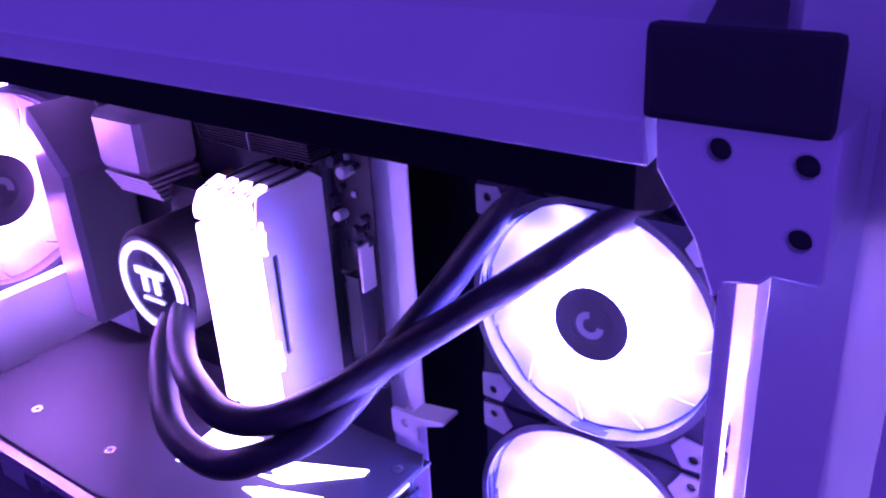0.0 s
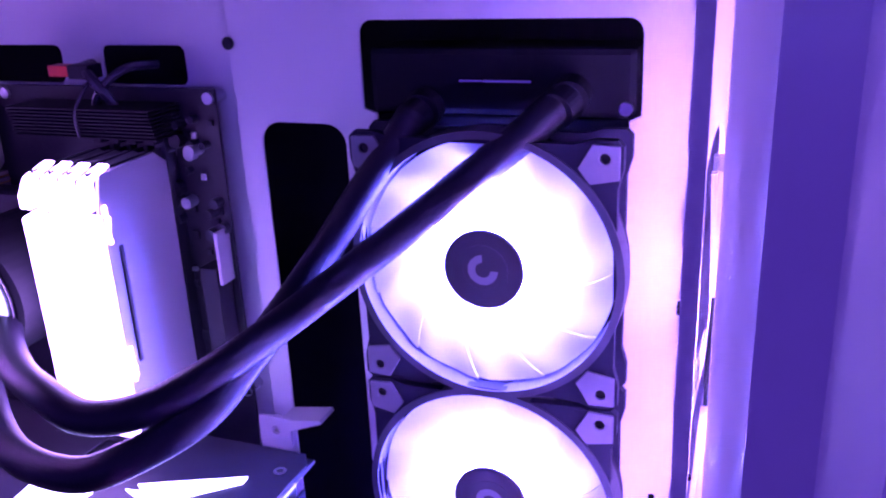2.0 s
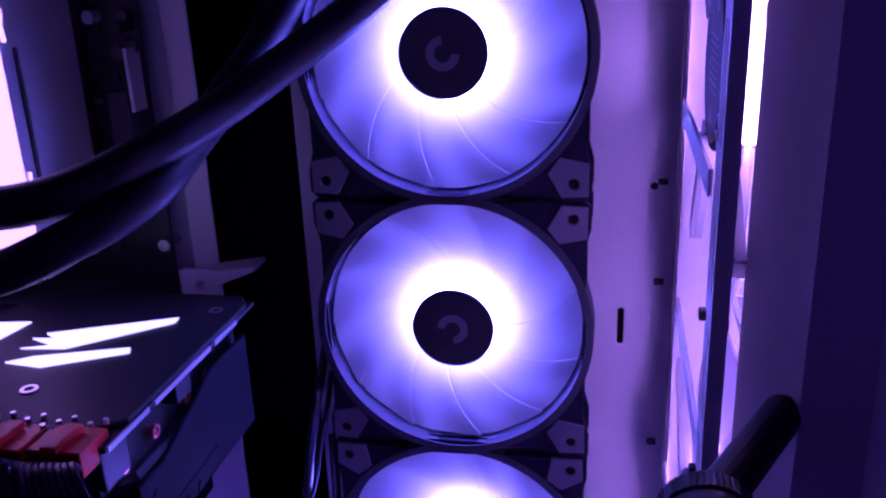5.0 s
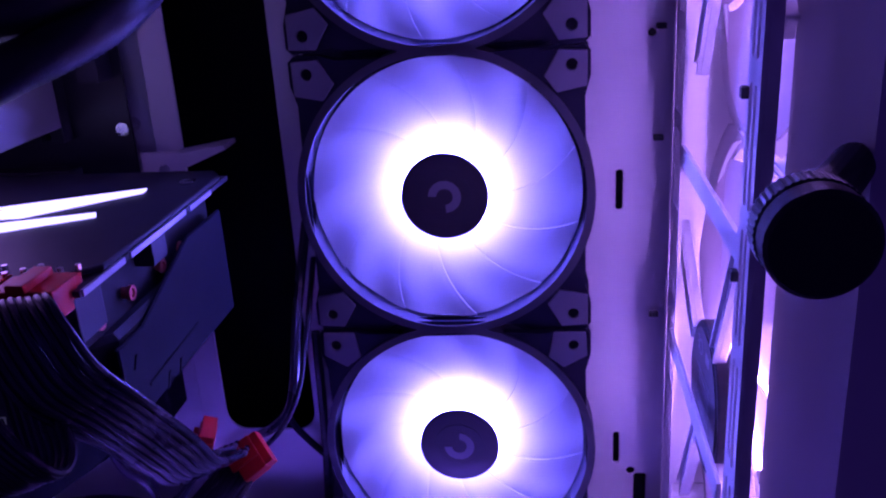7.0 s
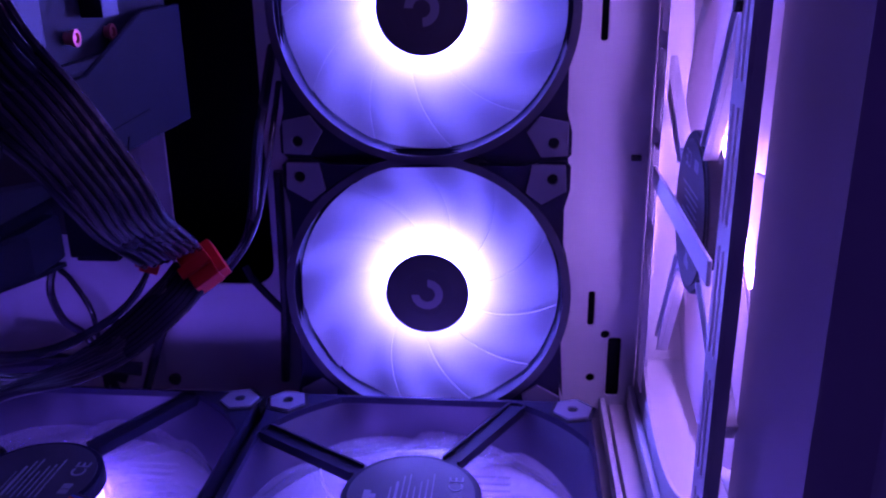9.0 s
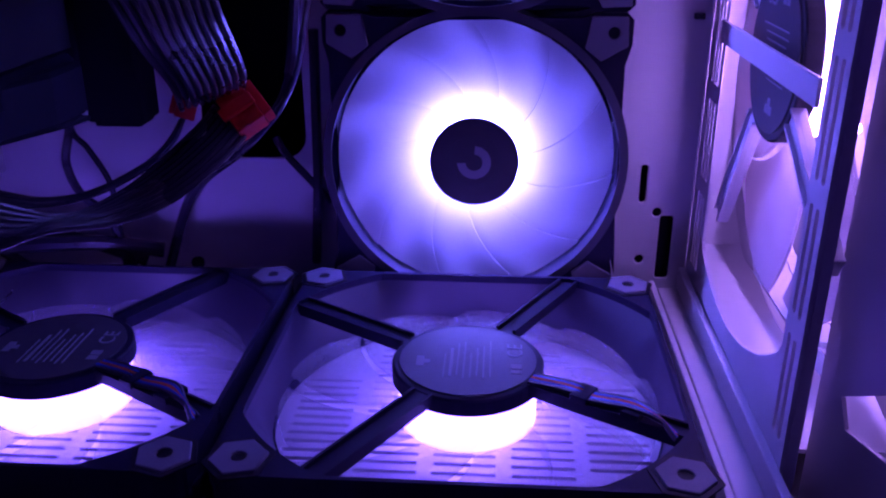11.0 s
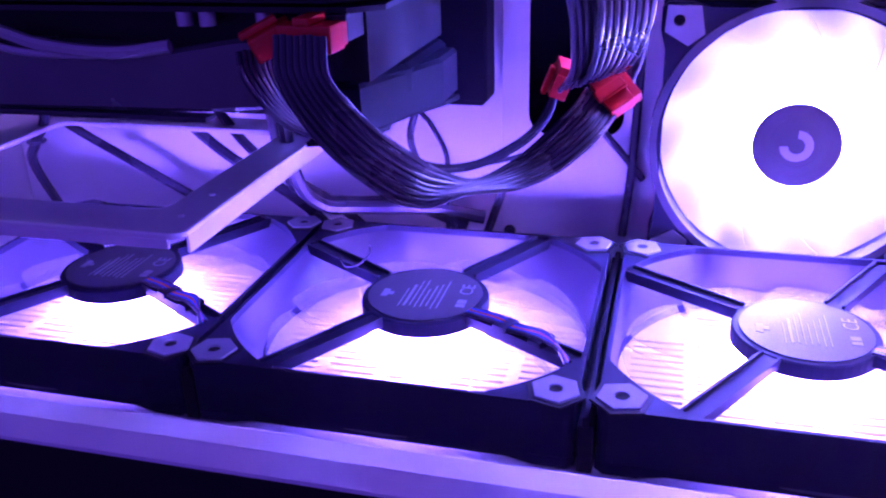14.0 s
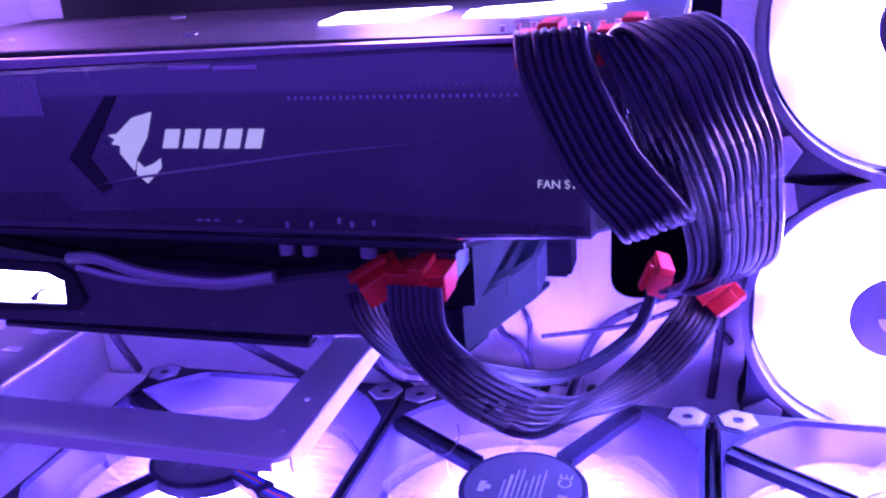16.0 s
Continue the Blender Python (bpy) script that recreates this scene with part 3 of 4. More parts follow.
HOSE_A = [(0.031, 0.016, 0.431), (0.0192, 0.006, 0.4206), (-0.0124, -0.003, 0.395), (-0.036, -0.012, 0.3758), (-0.0698, -0.045, 0.3497), (-0.0863, -0.075, 0.3386), (-0.1059, -0.098, 0.3295),
          (-0.1314, -0.105, 0.3249), (-0.1560, -0.1, 0.3280), (-0.1866, -0.085, 0.3280), (-0.218, -0.060, 0.3300), (-0.2320, -0.038, 0.333)]
HOSE_B = [(-0.034, 0.014, 0.4245), (-0.0397, 0.006, 0.4144), (-0.0576, -0.002, 0.3881), (-0.0714, -0.015, 0.3641), (-0.0825, -0.055, 0.3375), (-0.0884, -0.085, 0.3239), (-0.1056, -0.106, 0.3143),
          (-0.1327, -0.115, 0.3044), (-0.1737, -0.107, 0.3026), (-0.2121, -0.082, 0.3103), (-0.235, -0.058, 0.318), (-0.2450, -0.036, 0.324)]
for pts in (HOSE_A, HOSE_B):
    h = thing("coolant_hose", "black ribbed rubber coolant hose from pump to radiator", "hose", "coolant hoses")
    part("sleeve", tube(bmesh.new(), curve_points(pts, 22), 0.0072, 16, 0.03), HOSE, h, smooth=True)
    part("collar", tube(bmesh.new(), curve_points(pts[:2], 4)[:4], 0.0077, 16), JET, h, smooth=True)

pump = thing("cooler_pump", "round black cooler pump with glowing ring and emblem", "cooler pump")
PX, PZ, PY = -0.2455, 0.3410, -0.0570
part("base", boxed((PX - 0.040, PX + 0.040), (-0.008, 0.010), (PZ - 0.040, PZ + 0.040), 0.004), BLACK, pump)
part("body", slab(circle(PX, PZ, 0.0335, 48), (), 0.006, -PY - 0.002, STAND, bevel=0.002), JET, pump)
part("face", slab(circle(PX, PZ, 0.0300, 48), (), -PY - 0.002, -PY - 0.0005, STAND), GLOSS, pump, "glossy black face")
part("ring", slab(circle(PX, PZ, 0.0272, 64), [circle(PX, PZ, 0.0228, 64)], -PY - 0.0005, -PY + 0.0006, STAND), SIGN_LIGHT, pump, "glowing white violet ring")
for x0, x1, z0, z1 in ((-0.0125, 0.0125, 0.0060, 0.0105), (-0.0075, -0.0030, -0.0045, 0.0060), (0.0030, 0.0075, -0.0045, 0.0060), (-0.009, 0.009, -0.0100, -0.0080)):
    part("emblem", boxed((PX + x0, PX + x1), (PY - 0.0006, PY + 0.0004), (PZ + z0, PZ + z1), 0.0005), SIGN_LIGHT, pump, "glowing plain emblem")

# ---- motherboard ----
mb = thing("motherboard", "black circuit board carrying heatsinks and sockets", "motherboard")
part("board", boxed((-0.392, -0.1385), (0.0165, 0.0182), (0.139, 0.4335), 0.0004), BOARD, mb)
for x, z in ((-0.142, 0.429), (-0.27, 0.429), (-0.385, 0.429), (-0.142, 0.27)):
    part("standoff", rod(bmesh.new(), (x, 0.0182, z), (x, 0.0275, z), 0.003, n=10), METAL, mb)
    part("screw", rod(bmesh.new(), (x, 0.0148, z), (x, 0.0165, z), 0.003, n=10), METAL, mb)
part("heatsink", slab([(-0.318, 0.388), (-0.281, 0.388), (-0.277, 0.392), (-0.277, 0.426), (-0.323, 0.426), (-0.323, 0.394)], (), -0.016, 0.026, STAND, bevel=0.004), HEATSINK, mb, "grey metal heatsink with chamfered edges")
part("heatsink", slab([(-0.386, 0.270), (-0.352, 0.270), (-0.352, 0.380), (-0.386, 0.424)], (), -0.016, 0.034, STAND, bevel=0.004), HEATSINK, mb, "grey input and output cover")
for k in range(5):
    part("slat", boxed((-0.3225, -0.2790), (-0.0230 + 0.002 * k, 0.0150), (0.3845 - 0.0034 * k, 0.3865 - 0.0034 * k), 0.0003), HEATSINK, mb)
for k in range(9):
    part("fin", boxed((-0.248, -0.160), (-0.004 - 0.0004 * k, 0.0165), (0.4115 + 0.0018 * k, 0.4122 + 0.0018 * k)), JET, mb)
for k in range(4):
    x = -0.2005 + 0.0105 * k
    part("memory_slot", boxed((x - 0.0033, x + 0.0033), (0.0085, 0.0165), (0.266, 0.412), 0.0008), BLACK, mb)
    part("slot_latch", boxed((x - 0.0028, x + 0.0028), (0.001, 0.0165), (0.408, 0.416), 0.001), BLACK, mb)
for z in (0.250, 0.190):
    part("card_slot", boxed((-0.33, -0.165), (0.006, 0.0165), (z - 0.004, z + 0.004), 0.0006), BLACK, mb)
part("power_socket", boxed((-0.1525, -0.1425), (0.004, 0.0165), (0.292, 0.345), 0.0006), BLACK, mb)
part("header_plug", boxed((-0.1420, -0.1400), (0.0050, 0.0160), (0.3360, 0.3640), 0.0006), SPREADER, mb, "pale upright header plug")
part("edge_socket", box(boxed((-0.1580, -0.1347), (-0.0020, 0.0162), (0.1345, 0.1860), 0.0012), (-0.1560, -0.1370), (0.0000, 0.0150), (0.1325, 0.1350), 0.0006), CARD_END, mb, "black socket block at the board edge")
random.seed(5)
for k in range(26):
    x, z = random.uniform(-0.168, -0.142), random.uniform(0.352, 0.422)
    part("capacitor", rod(bmesh.new(), (x, 0.0166, z), (x, 0.0166 - random.uniform(0.004, 0.010), z), random.uniform(0.0018, 0.0032), n=12), random.choice((SPREADER, BLACK, BLACK, SATIN)), mb)
for k in range(14):
    x, z = random.uniform(-0.345, -0.215), random.uniform(0.372, 0.384)
    part("capacitor", rod(bmesh.new(), (x, 0.0166, z), (x, 0.007, z), 0.003, n=12), random.choice((SPREADER, GOLD, BLACK)), mb)
for k in range(16):
    x, z = random.uniform(-0.165, -0.142), random.uniform(0.27, 0.42)
    w = random.uniform(0.001, 0.003)
    part("chip", boxed((x - w, x + w), (0.0150, 0.0165), (z - w, z + w)), random.choice((BLACK, SATIN, METAL)), mb)

# memory modules
def memory(x):
    m = thing("memory_module", "silver memory module with glowing white light bar", "memory module", "memory modules", Matrix.Translation((x, -0.0125, -0.003)))
    part("board", boxed((-0.0007, 0.0007), (-0.030, 0.0210), (0.275, 0.4085)), BOARD, m)
    prof = [(0.0205, 0.276), (-0.026, 0.276), (-0.0295, 0.281), (-0.0295, 0.3930), (-0.026, 0.4075), (0.012, 0.4085), (0.0205, 0.402)]
    for s in (-1, 1):
        sp = slab(prof, [rounded(-0.0215, -0.0185, 0.312, 0.372, 0.001, 2)], 0.0010 if s > 0 else -0.0034, 0.0034 if s > 0 else -0.0010, SIDE, bevel=0.0004)
        part("heat_spreader", sp, SPREADER, m)
    part("light_bar", slab([(-0.0290, 0.2770), (-0.0375, 0.2790), (-0.0375, 0.3880), (-0.0290, 0.3895)], (), -0.0040, 0.0040, SIDE, bevel=0.0008), BAR_LIGHT, m, "glowing frosted light bar")
    part("light_tip", slab([(-0.0297, 0.3922), (-0.0378, 0.3922), (-0.0378, 0.3985), (-0.0330, 0.4062), (-0.0180, 0.4106), (-0.0180, 0.4092), (-0.0297, 0.4050)], (), -0.0033, 0.0033, SIDE, bevel=0.0008), BAR_LIGHT, m, "glowing frosted light tip")
    return m


first = memory(-0.2005)
for x in (-0.1900, -0.1795, -0.1690):
    copy_thing(first, Matrix.Translation((x, -0.0125, -0.003)))
last = [o for o in scene.objects if o.name.startswith("memory_module")][-1]
random.seed(8)
for k in range(20):
    z = 0.392 - 0.0018 * k - (0.052 if k > 9 else 0)
    part("light_dot", rod(bmesh.new(), (0.0034, -0.0262 + random.uniform(-0.0014, 0.0014), z), (0.0044, -0.0262, z), random.uniform(0.0008, 0.0013), n=8), BAR_LIGHT, last)

# ---- floor, front and rear fans ----
first = case_fan("floor_fan", "dark floor fan seen from its motor side, glowing underneath", "fans on the floor", Matrix.Translation((FAN_X[0], FAN_Y, FLOOR_FAN_Z)),
                 0.1396, 0.1245, 0.0262, 0.0655, 0.025, FLOOR_LIGHT, BLADE_CLEAR, 9, 42, back=True)
for x in FAN_X[1:]:
    copy_thing(first, Matrix.Translation((x, FAN_Y, FLOOR_FAN_Z)))
first = case_fan("front_fan", "large pale front fan glowing pink violet", "fans on the front", Matrix.Translation((0.0985, -0.045, 0.173)) @ TO_REAR,
                 0.188, 0.166, 0.0290, 0.0885, 0.030, FRONT_LIGHT, BLADE_PINK, 7, 54, back=True, frame_mat=WHITE, wires=False, hub_mat=BLACK)
part("rim_light", slab(circle(0, 0, 0.0998, 96), [circle(0, 0, 0.0960, 96)], -0.0270, -0.0170), RIM_LIGHT, first, "glowing ring round the fan mouth")
copy_thing(first, Matrix.Translation((0.0985, -0.045, 0.3615)) @ TO_REAR)
rear = case_fan("rear_fan", "rear fan with a glowing rounded square rim", "", Matrix.Translation((-0.3950, -0.055, 0.370)) @ TO_FRONT,
                0.1396, 0.1245, 0.0240, 0.0620, 0.025, REAR_LIGHT, BLADE, 9, 43)
part("rim_light", slab(rounded(-0.0690, 0.0690, -0.0690, 0.0690, 0.012), [rounded(-0.0655, 0.0655, -0.0655, 0.0655, 0.010)], 0.0005, 0.0030), BAR_LIGHT, rear, "glowing rounded square rim")

for x in (-0.0717, -0.21585):
    setting("trim_fan_spacer", box(boxed((x - 0.0026, x + 0.0026), (-0.1465, -0.0090), (0.0477, 0.0660), 0.0006), (x - 0.0012, x + 0.0012), (-0.1465, -0.0090), (0.0655, 0.0690), 0.0004), JET, "black strip between two floor fans", "spacer")

# ---- graphics cards ----
CARD_L, CARD_R = -0.380, -0.0875
top_card = thing("graphics_card", "large black graphics card with silver emblem on its edge", "graphics card", "graphics cards")
part("backplate", slab([(CARD_L, -0.132), (-0.104, -0.132), (-0.0865, -0.118), (-0.0865, -0.0205), (-0.092, -0.012), (CARD_L, -0.012)], [rounded(-0.20, -0.19, -0.06, -0.03, 0.002)], 0.2555, 0.2575, bevel=0.0005), BLACK, top_card, "black metal backplate")
part("circuit_board", boxed((CARD_L, -0.0865), (-0.1330, -0.013), (0.2535, 0.2553)), BOARD, top_card)
front = [(CARD_L, 0.2520), (-0.300, 0.2520), (-0.150, 0.2555), (-0.127, 0.2545), (-0.108, 0.2480), (-0.108, 0.2020), (-0.142, 0.2005), (-0.300, 0.1995), (CARD_L, 0.2005)]
part("side_shroud", slab(front, (), 0.1300, 0.1395, STAND, bevel=0.0012), GLOSS, top_card, "glossy black side of the cooler shroud")
part("cooler_shroud", slab([(CARD_L, -0.130), (-0.108, -0.130), (-0.0900, -0.112), (-0.0900, -0.028), (-0.098, -0.016), (CARD_L, -0.016)], (), 0.2000, 0.2320, bevel=0.002), BLACK, top_card, "black cooler shroud")
part("end_cover", slab([(-0.1170, 0.2010), (-0.0220, 0.2010), (-0.0220, 0.2440), (-0.0560, 0.2440), (-0.1000, 0.2290), (-0.1170, 0.2290)], (), -0.0898, -0.0880, SIDE, bevel=0.0006), CARD_END, top_card, "dark angular end cover")
part("heatsink_core", boxed((CARD_L + 0.01, -0.0945), (-0.1285, -0.020), (0.2322, 0.2530)), JET, top_card)
# highlight along the crease, laid on as a strip of paler material
part("shroud_ridge", slab([(-0.2660, 0.2156), (-0.2483, 0.2190), (-0.2227, 0.2224), (-0.1884, 0.2268), (-0.1500, 0.2300), (-0.1884, 0.2260), (-0.2227, 0.2214), (-0.2483, 0.2181)], (), 0.1393, 0.1403, STAND, bevel=0.0003), HEATSINK, top_card, "thin pale strip as the highlight on the shroud crease")
part("shroud_panel", slab([(-0.2740, 0.2245), (-0.2560, 0.2440), (-0.2520, 0.2440), (-0.2660, 0.2245), (-0.2600, 0.2150), (-0.2640, 0.2130)], (), 0.1392, 0.1400, STAND), BLACK, top_card, "matt black chevron")
part("edge_strip", slab([(CARD_L, 0.2525), (-0.300, 0.2525), (-0.127, 0.2560), (-0.127, 0.2572), (CARD_L, 0.2545)], (), 0.1325, 0.1385, STAND), HEATSINK, top_card, "satin strip along the top edge")
part("lower_strip", boxed((CARD_L, -0.145), (-0.1412, -0.1385), (0.1985, 0.2003), 0.0003), SATIN, top_card)
for x0, x1, z in ((-0.2320, -0.2180, 0.2512), (-0.2175, -0.2030, 0.2508)):
    part("vent_bar", boxed((x0, x1), (-0.1402, -0.1390), (z, z + 0.0014), 0.0003), SPREADER, top_card)
for k in range(24):
    part("vent_slit", boxed((-0.3060 + 0.0011 * k, -0.3055 + 0.0011 * k), (-0.1398, -0.1390), (0.238, 0.2505)), SPREADER, top_card)
for k in range(34):
    x = -0.1950 + 0.0020 * k
    part("vent_dot", boxed((x, x + 0.0008), (-0.1398, -0.1391), (0.2420, 0.2430)), SPREADER, top_card)
    if k > 18:
        part("vent_dot", boxed((x, x + 0.0008), (-0.1398, -0.1391), (0.2455, 0.2462)), HEATSINK, top_card)
# row of glints low on the shroud, modelled as tiny pale blocks
for x, z in ((-0.2000, 0.2043), (-0.1920, 0.2047), (-0.1830, 0.2060), (-0.1790, 0.2050), (-0.1720, 0.2057)):
    part("light_pin", boxed((x - 0.0005, x + 0.0005), (-0.1408, -0.1398), (z - 0.0009, z + 0.0009), 0.0002), SPREADER, top_card, "small pale block as a glint on the shroud")
for x in (-0.2300, -0.2270, -0.2240, -0.2160):
    part("light_pin", boxed((x - 0.0009, x + 0.0009), (-0.1406, -0.1398), (0.2048, 0.2053)), SPREADER, top_card)
# plain bird-like emblem and plain slanted bars for the maker's name
part("emblem", slab([(-0.2408, 0.2390), (-0.2480, 0.2372), (-0.2545, 0.2322), (-0.2576, 0.2318), (-0.2555, 0.2305), (-0.2570, 0.2290), (-0.2540, 0.2285), (-0.2545, 0.2260), (-0.2505, 0.2205), (-0.2490, 0.2245), (-0.2440, 0.2310)], (), 0.1393, 0.1399, STAND), EMBLEM_LIGHT, top_card, "softly glowing silver emblem")
part("emblem", slab([(-0.2500, 0.2195), (-0.2465, 0.2165), (-0.2408, 0.2215), (-0.2405, 0.2245), (-0.2430, 0.2230), (-0.2470, 0.2215), (-0.2488, 0.2235)], (), 0.1393, 0.1399, STAND), EMBLEM_LIGHT, top_card, "softly glowing silver emblem")
for k in range(5):
    x = -0.2390 + 0.0070 * k
    part("name_bar", slab([(x, 0.2278), (x + 0.0052, 0.2278), (x + 0.0072, 0.2336), (x + 0.0022, 0.2336)], (), 0.1393, 0.1399, STAND), EMBLEM_LIGHT, top_card, "softly glowing slanted bar")


text_mesh("FAN STOP", 0.0034, EMBLEM_LIGHT, top_card).matrix_basis = Matrix.Translation((-0.1236, -0.1397, 0.2168)) @ STAND

LED = [[(-0.1085, -0.0392), (-0.1560, -0.0600), (-0.1500, -0.0640), (-0.1590, -0.0650), (-0.1470, -0.0700), (-0.1580, -0.0740), (-0.1400, -0.0720), (-0.1080, -0.0440)],
       [(-0.1140, -0.0685), (-0.1480, -0.0800), (-0.1560, -0.0860), (-0.1400, -0.0880), (-0.1120, -0.0725)],
       [(-0.1700, -0.0500), (-0.2100, -0.0560), (-0.2050, -0.0900), (-0.1750, -0.0850)]]
for q in LED:
    part("backplate_light", slab(q, (), 0.2576, 0.2582), LOGO_LIGHT, top_card, "glowing emblem cut into the backplate")
for x, y in ((-0.1330, -0.1040), (-0.2450, -0.1050), (-0.3200, -0.1050), (-0.2900, -0.040), (-0.0960, -0.0300)):
    bm = slab(circle(x, y, 0.0032, 16), [circle(x, y, 0.0018, 16)], 0.2575, 0.2581)
    part("screw_ring", bm, METAL, top_card)
for k in range(12):
    x = -0.134 + 0.0038 * k
    part("solder_pin", rod(bmesh.new(), (x, -0.1275 + 0.003 * (k % 3), 0.2574), (x, -0.1275 + 0.003 * (k % 3), 0.2592), 0.0009, n=8), METAL, top_card)
for p in ((-0.0949, -0.0501, 0.2379), (-0.0930, -0.0700, 0.2385), (-0.0920, -0.0960, 0.2392), (-0.0910, -0.1188, 0.2395)):
    s = rod(bmesh.new(), (p[0] - 0.003, p[1], p[2]), p, 0.0019, n=14)
    add(s, slab(circle(p[1], p[2], 0.0026, 20), [circle(p[1], p[2], 0.0015, 20)], p[0], p[0] + 0.0010, SIDE))
    part("coil", rod(s, p, (p[0] + 0.0006, p[1], p[2]), 0.0008, n=8), COPPER, top_card, "small copper red capped component")
part("socket", boxed((-0.1075, -0.0885), (-0.1330, -0.1180), (0.2390, 0.2530), 0.0006), SATIN, top_card)
part("socket", boxed((-0.1290, -0.1100), (-0.1330, -0.1180), (0.2390, 0.2530), 0.0006), SATIN, top_card)
# the fall-off towards the lower shroud is painted as a darker strip
part("shroud_step", slab([(-0.2818, 0.2135), (-0.2774, 0.2079), (-0.2731, 0.2072), (-0.2402, 0.2090), (-0.1900, 0.2100), (-0.1110, 0.2060), (-0.1110, 0.2030), (CARD_L, 0.2030), (CARD_L, 0.2135)], (), 0.1393, 0.1400, STAND, bevel=0.0003), GLOSS_SHADED, top_card, "lower step of the shroud in a darker gloss for its shade")
for pts in ([(-0.1019, 0.2084), (-0.0592, 0.2106), (-0.0592, 0.2116), (-0.1019, 0.2096)], [(-0.1100, 0.2185), (-0.1088, 0.2185), (-0.1066, 0.2225), (-0.1078, 0.2225)], [(-0.0905, 0.2013), (-0.0885, 0.2013), (-0.0865, 0.2060), (-0.0880, 0.2060)], [(-0.0800, 0.2016), (-0.0785, 0.2016), (-0.0765, 0.2060), (-0.0780, 0.2060)]):
    part("cover_groove", slab(pts, (), -0.0881, -0.0876, SIDE), DARK, top_card)
for y0, y1 in ((-0.1320, -0.1060), (-0.1020, -0.0580), (-0.0540, -0.0330)):
    part("board_edge", boxed((-0.0868, -0.0858), (y0, y1), (0.2533, 0.2554), 0.0002), SPREADER, top_card, "pale cut edge of the circuit board")
part("chip_block", boxed((-0.0950, -0.0875), (-0.0850, -0.0740), (0.2440, 0.2532), 0.0004), SATIN, top_card)

low_card = thing("graphics_card", "second black graphics card below with a glowing side window", "graphics card", "graphics cards")
part("backplate", slab([(CARD_L, -0.122), (-0.160, -0.122), (-0.1428, -0.108), (-0.1428, -0.0205), (CARD_L, -0.012)], (), 0.1945, 0.1960, bevel=0.0004), SATIN, low_card, "black metal backplate")
part("circuit_board", slab([(CARD_L, -0.126), (-0.152, -0.126), (-0.1425, -0.116), (-0.1425, -0.013), (CARD_L, -0.013)], (), 0.1922, 0.1940), BOARD, low_card)
shroud = [(CARD_L, 0.1880), (-0.330, 0.1880), (-0.296, 0.1830), (-0.215, 0.1800), (-0.190, 0.1840), (-0.180, 0.1840), (-0.180, 0.1610), (-0.205, 0.1590), (-0.330, 0.1570), (CARD_L, 0.1570)]
part("side_shroud", slab(shroud, (), 0.1150, 0.1265, STAND, bevel=0.0014), GLOSS, low_card, "glossy black side of the cooler shroud")
part("cooler_shroud", slab([(CARD_L, -0.116), (-0.172, -0.116), (-0.156, -0.100), (-0.146, -0.080), (-0.146, -0.030), (-0.156, -0.020), (CARD_L, -0.020)], (), 0.1560, 0.1680, bevel=0.002), CARD_END, low_card, "black angular cooler shroud")
part("end_wing", slab([(-0.1720, -0.114), (-0.1560, -0.108), (-0.1395, -0.060), (-0.1395, -0.036), (-0.1720, -0.036)], (), 0.1475, 0.1660, bevel=0.0015), CARD_END, low_card, "angular dark end of the cooler shroud")
part("end_lip", slab([(-0.1740, -0.116), (-0.1580, -0.110), (-0.1520, -0.090), (-0.1540, -0.080), (-0.1410, -0.052), (-0.1380, -0.040), (-0.1740, -0.036)], (), 0.1455, 0.1473), CARD_END, low_card, "notched lip under the shroud end")
part("heat_pipe", tube(bmesh.new(), curve_points([(-0.293, -0.128, 0.1850), (-0.280, -0.130, 0.1862), (-0.262, -0.130, 0.1815), (-0.235, -0.131, 0.1795), (-0.214, -0.128, 0.1815)], 6), 0.0022, 8), SPREADER, low_card, smooth=True)
part("heat_pipe", tube(bmesh.new(), curve_points([(-0.290, -0.1285, 0.1820), (-0.270, -0.129, 0.1785), (-0.250, -0.129, 0.1780), (-0.225, -0.129, 0.1790)], 6), 0.0014, 8), SPREADER, low_card, smooth=True)
part("heatsink_core", boxed((CARD_L + 0.01, -0.150), (-0.114, -0.022), (0.1685, 0.1918)), JET, low_card)
part("window_frame", slab([(-0.345, 0.1625), (-0.2945, 0.1650), (-0.2900, 0.1690), (-0.2930, 0.1790), (-0.2990, 0.1825), (-0.345, 0.1835)], [[(-0.340, 0.1660), (-0.2985, 0.1672), (-0.2975, 0.1760), (-0.3040, 0.1790), (-0.340, 0.1795)]], 0.1262, 0.1285, STAND), BLACK, low_card, "black rim round the lit window")
part("side_window", slab([(-0.340, 0.1660), (-0.2985, 0.1672), (-0.2975, 0.1760), (-0.3040, 0.1790), (-0.340, 0.1795)], (), 0.1262, 0.1272, STAND), LOGO_LIGHT, low_card, "glowing side window")
part("window_mark", slab([(-0.3150, 0.1672), (-0.3145, 0.1688), (-0.3110, 0.1712), (-0.3085, 0.1725), (-0.3030, 0.1721), (-0.3032, 0.1715), (-0.3080, 0.1716), (-0.3105, 0.1702), (-0.3120, 0.1672)], (), 0.1273, 0.1276, STAND), PRINT, low_card, "grey mark on the window")
for x in (-0.2120, -0.2035, -0.1830):
    part("capacitor", rod(bmesh.new(), (x, -0.1200, 0.1920), (x, -0.1200, 0.1870), 0.0028, n=16), SPREADER, low_card, "silver can capacitor")
for k in range(9):
    x = -0.240 + 0.0082 * k + (0.002 if k % 2 else 0)
    part("solder_pin", rod(bmesh.new(), (x, -0.1200, 0.1960), (x, -0.1200, 0.1975), 0.0008, n=8), METAL, low_card)
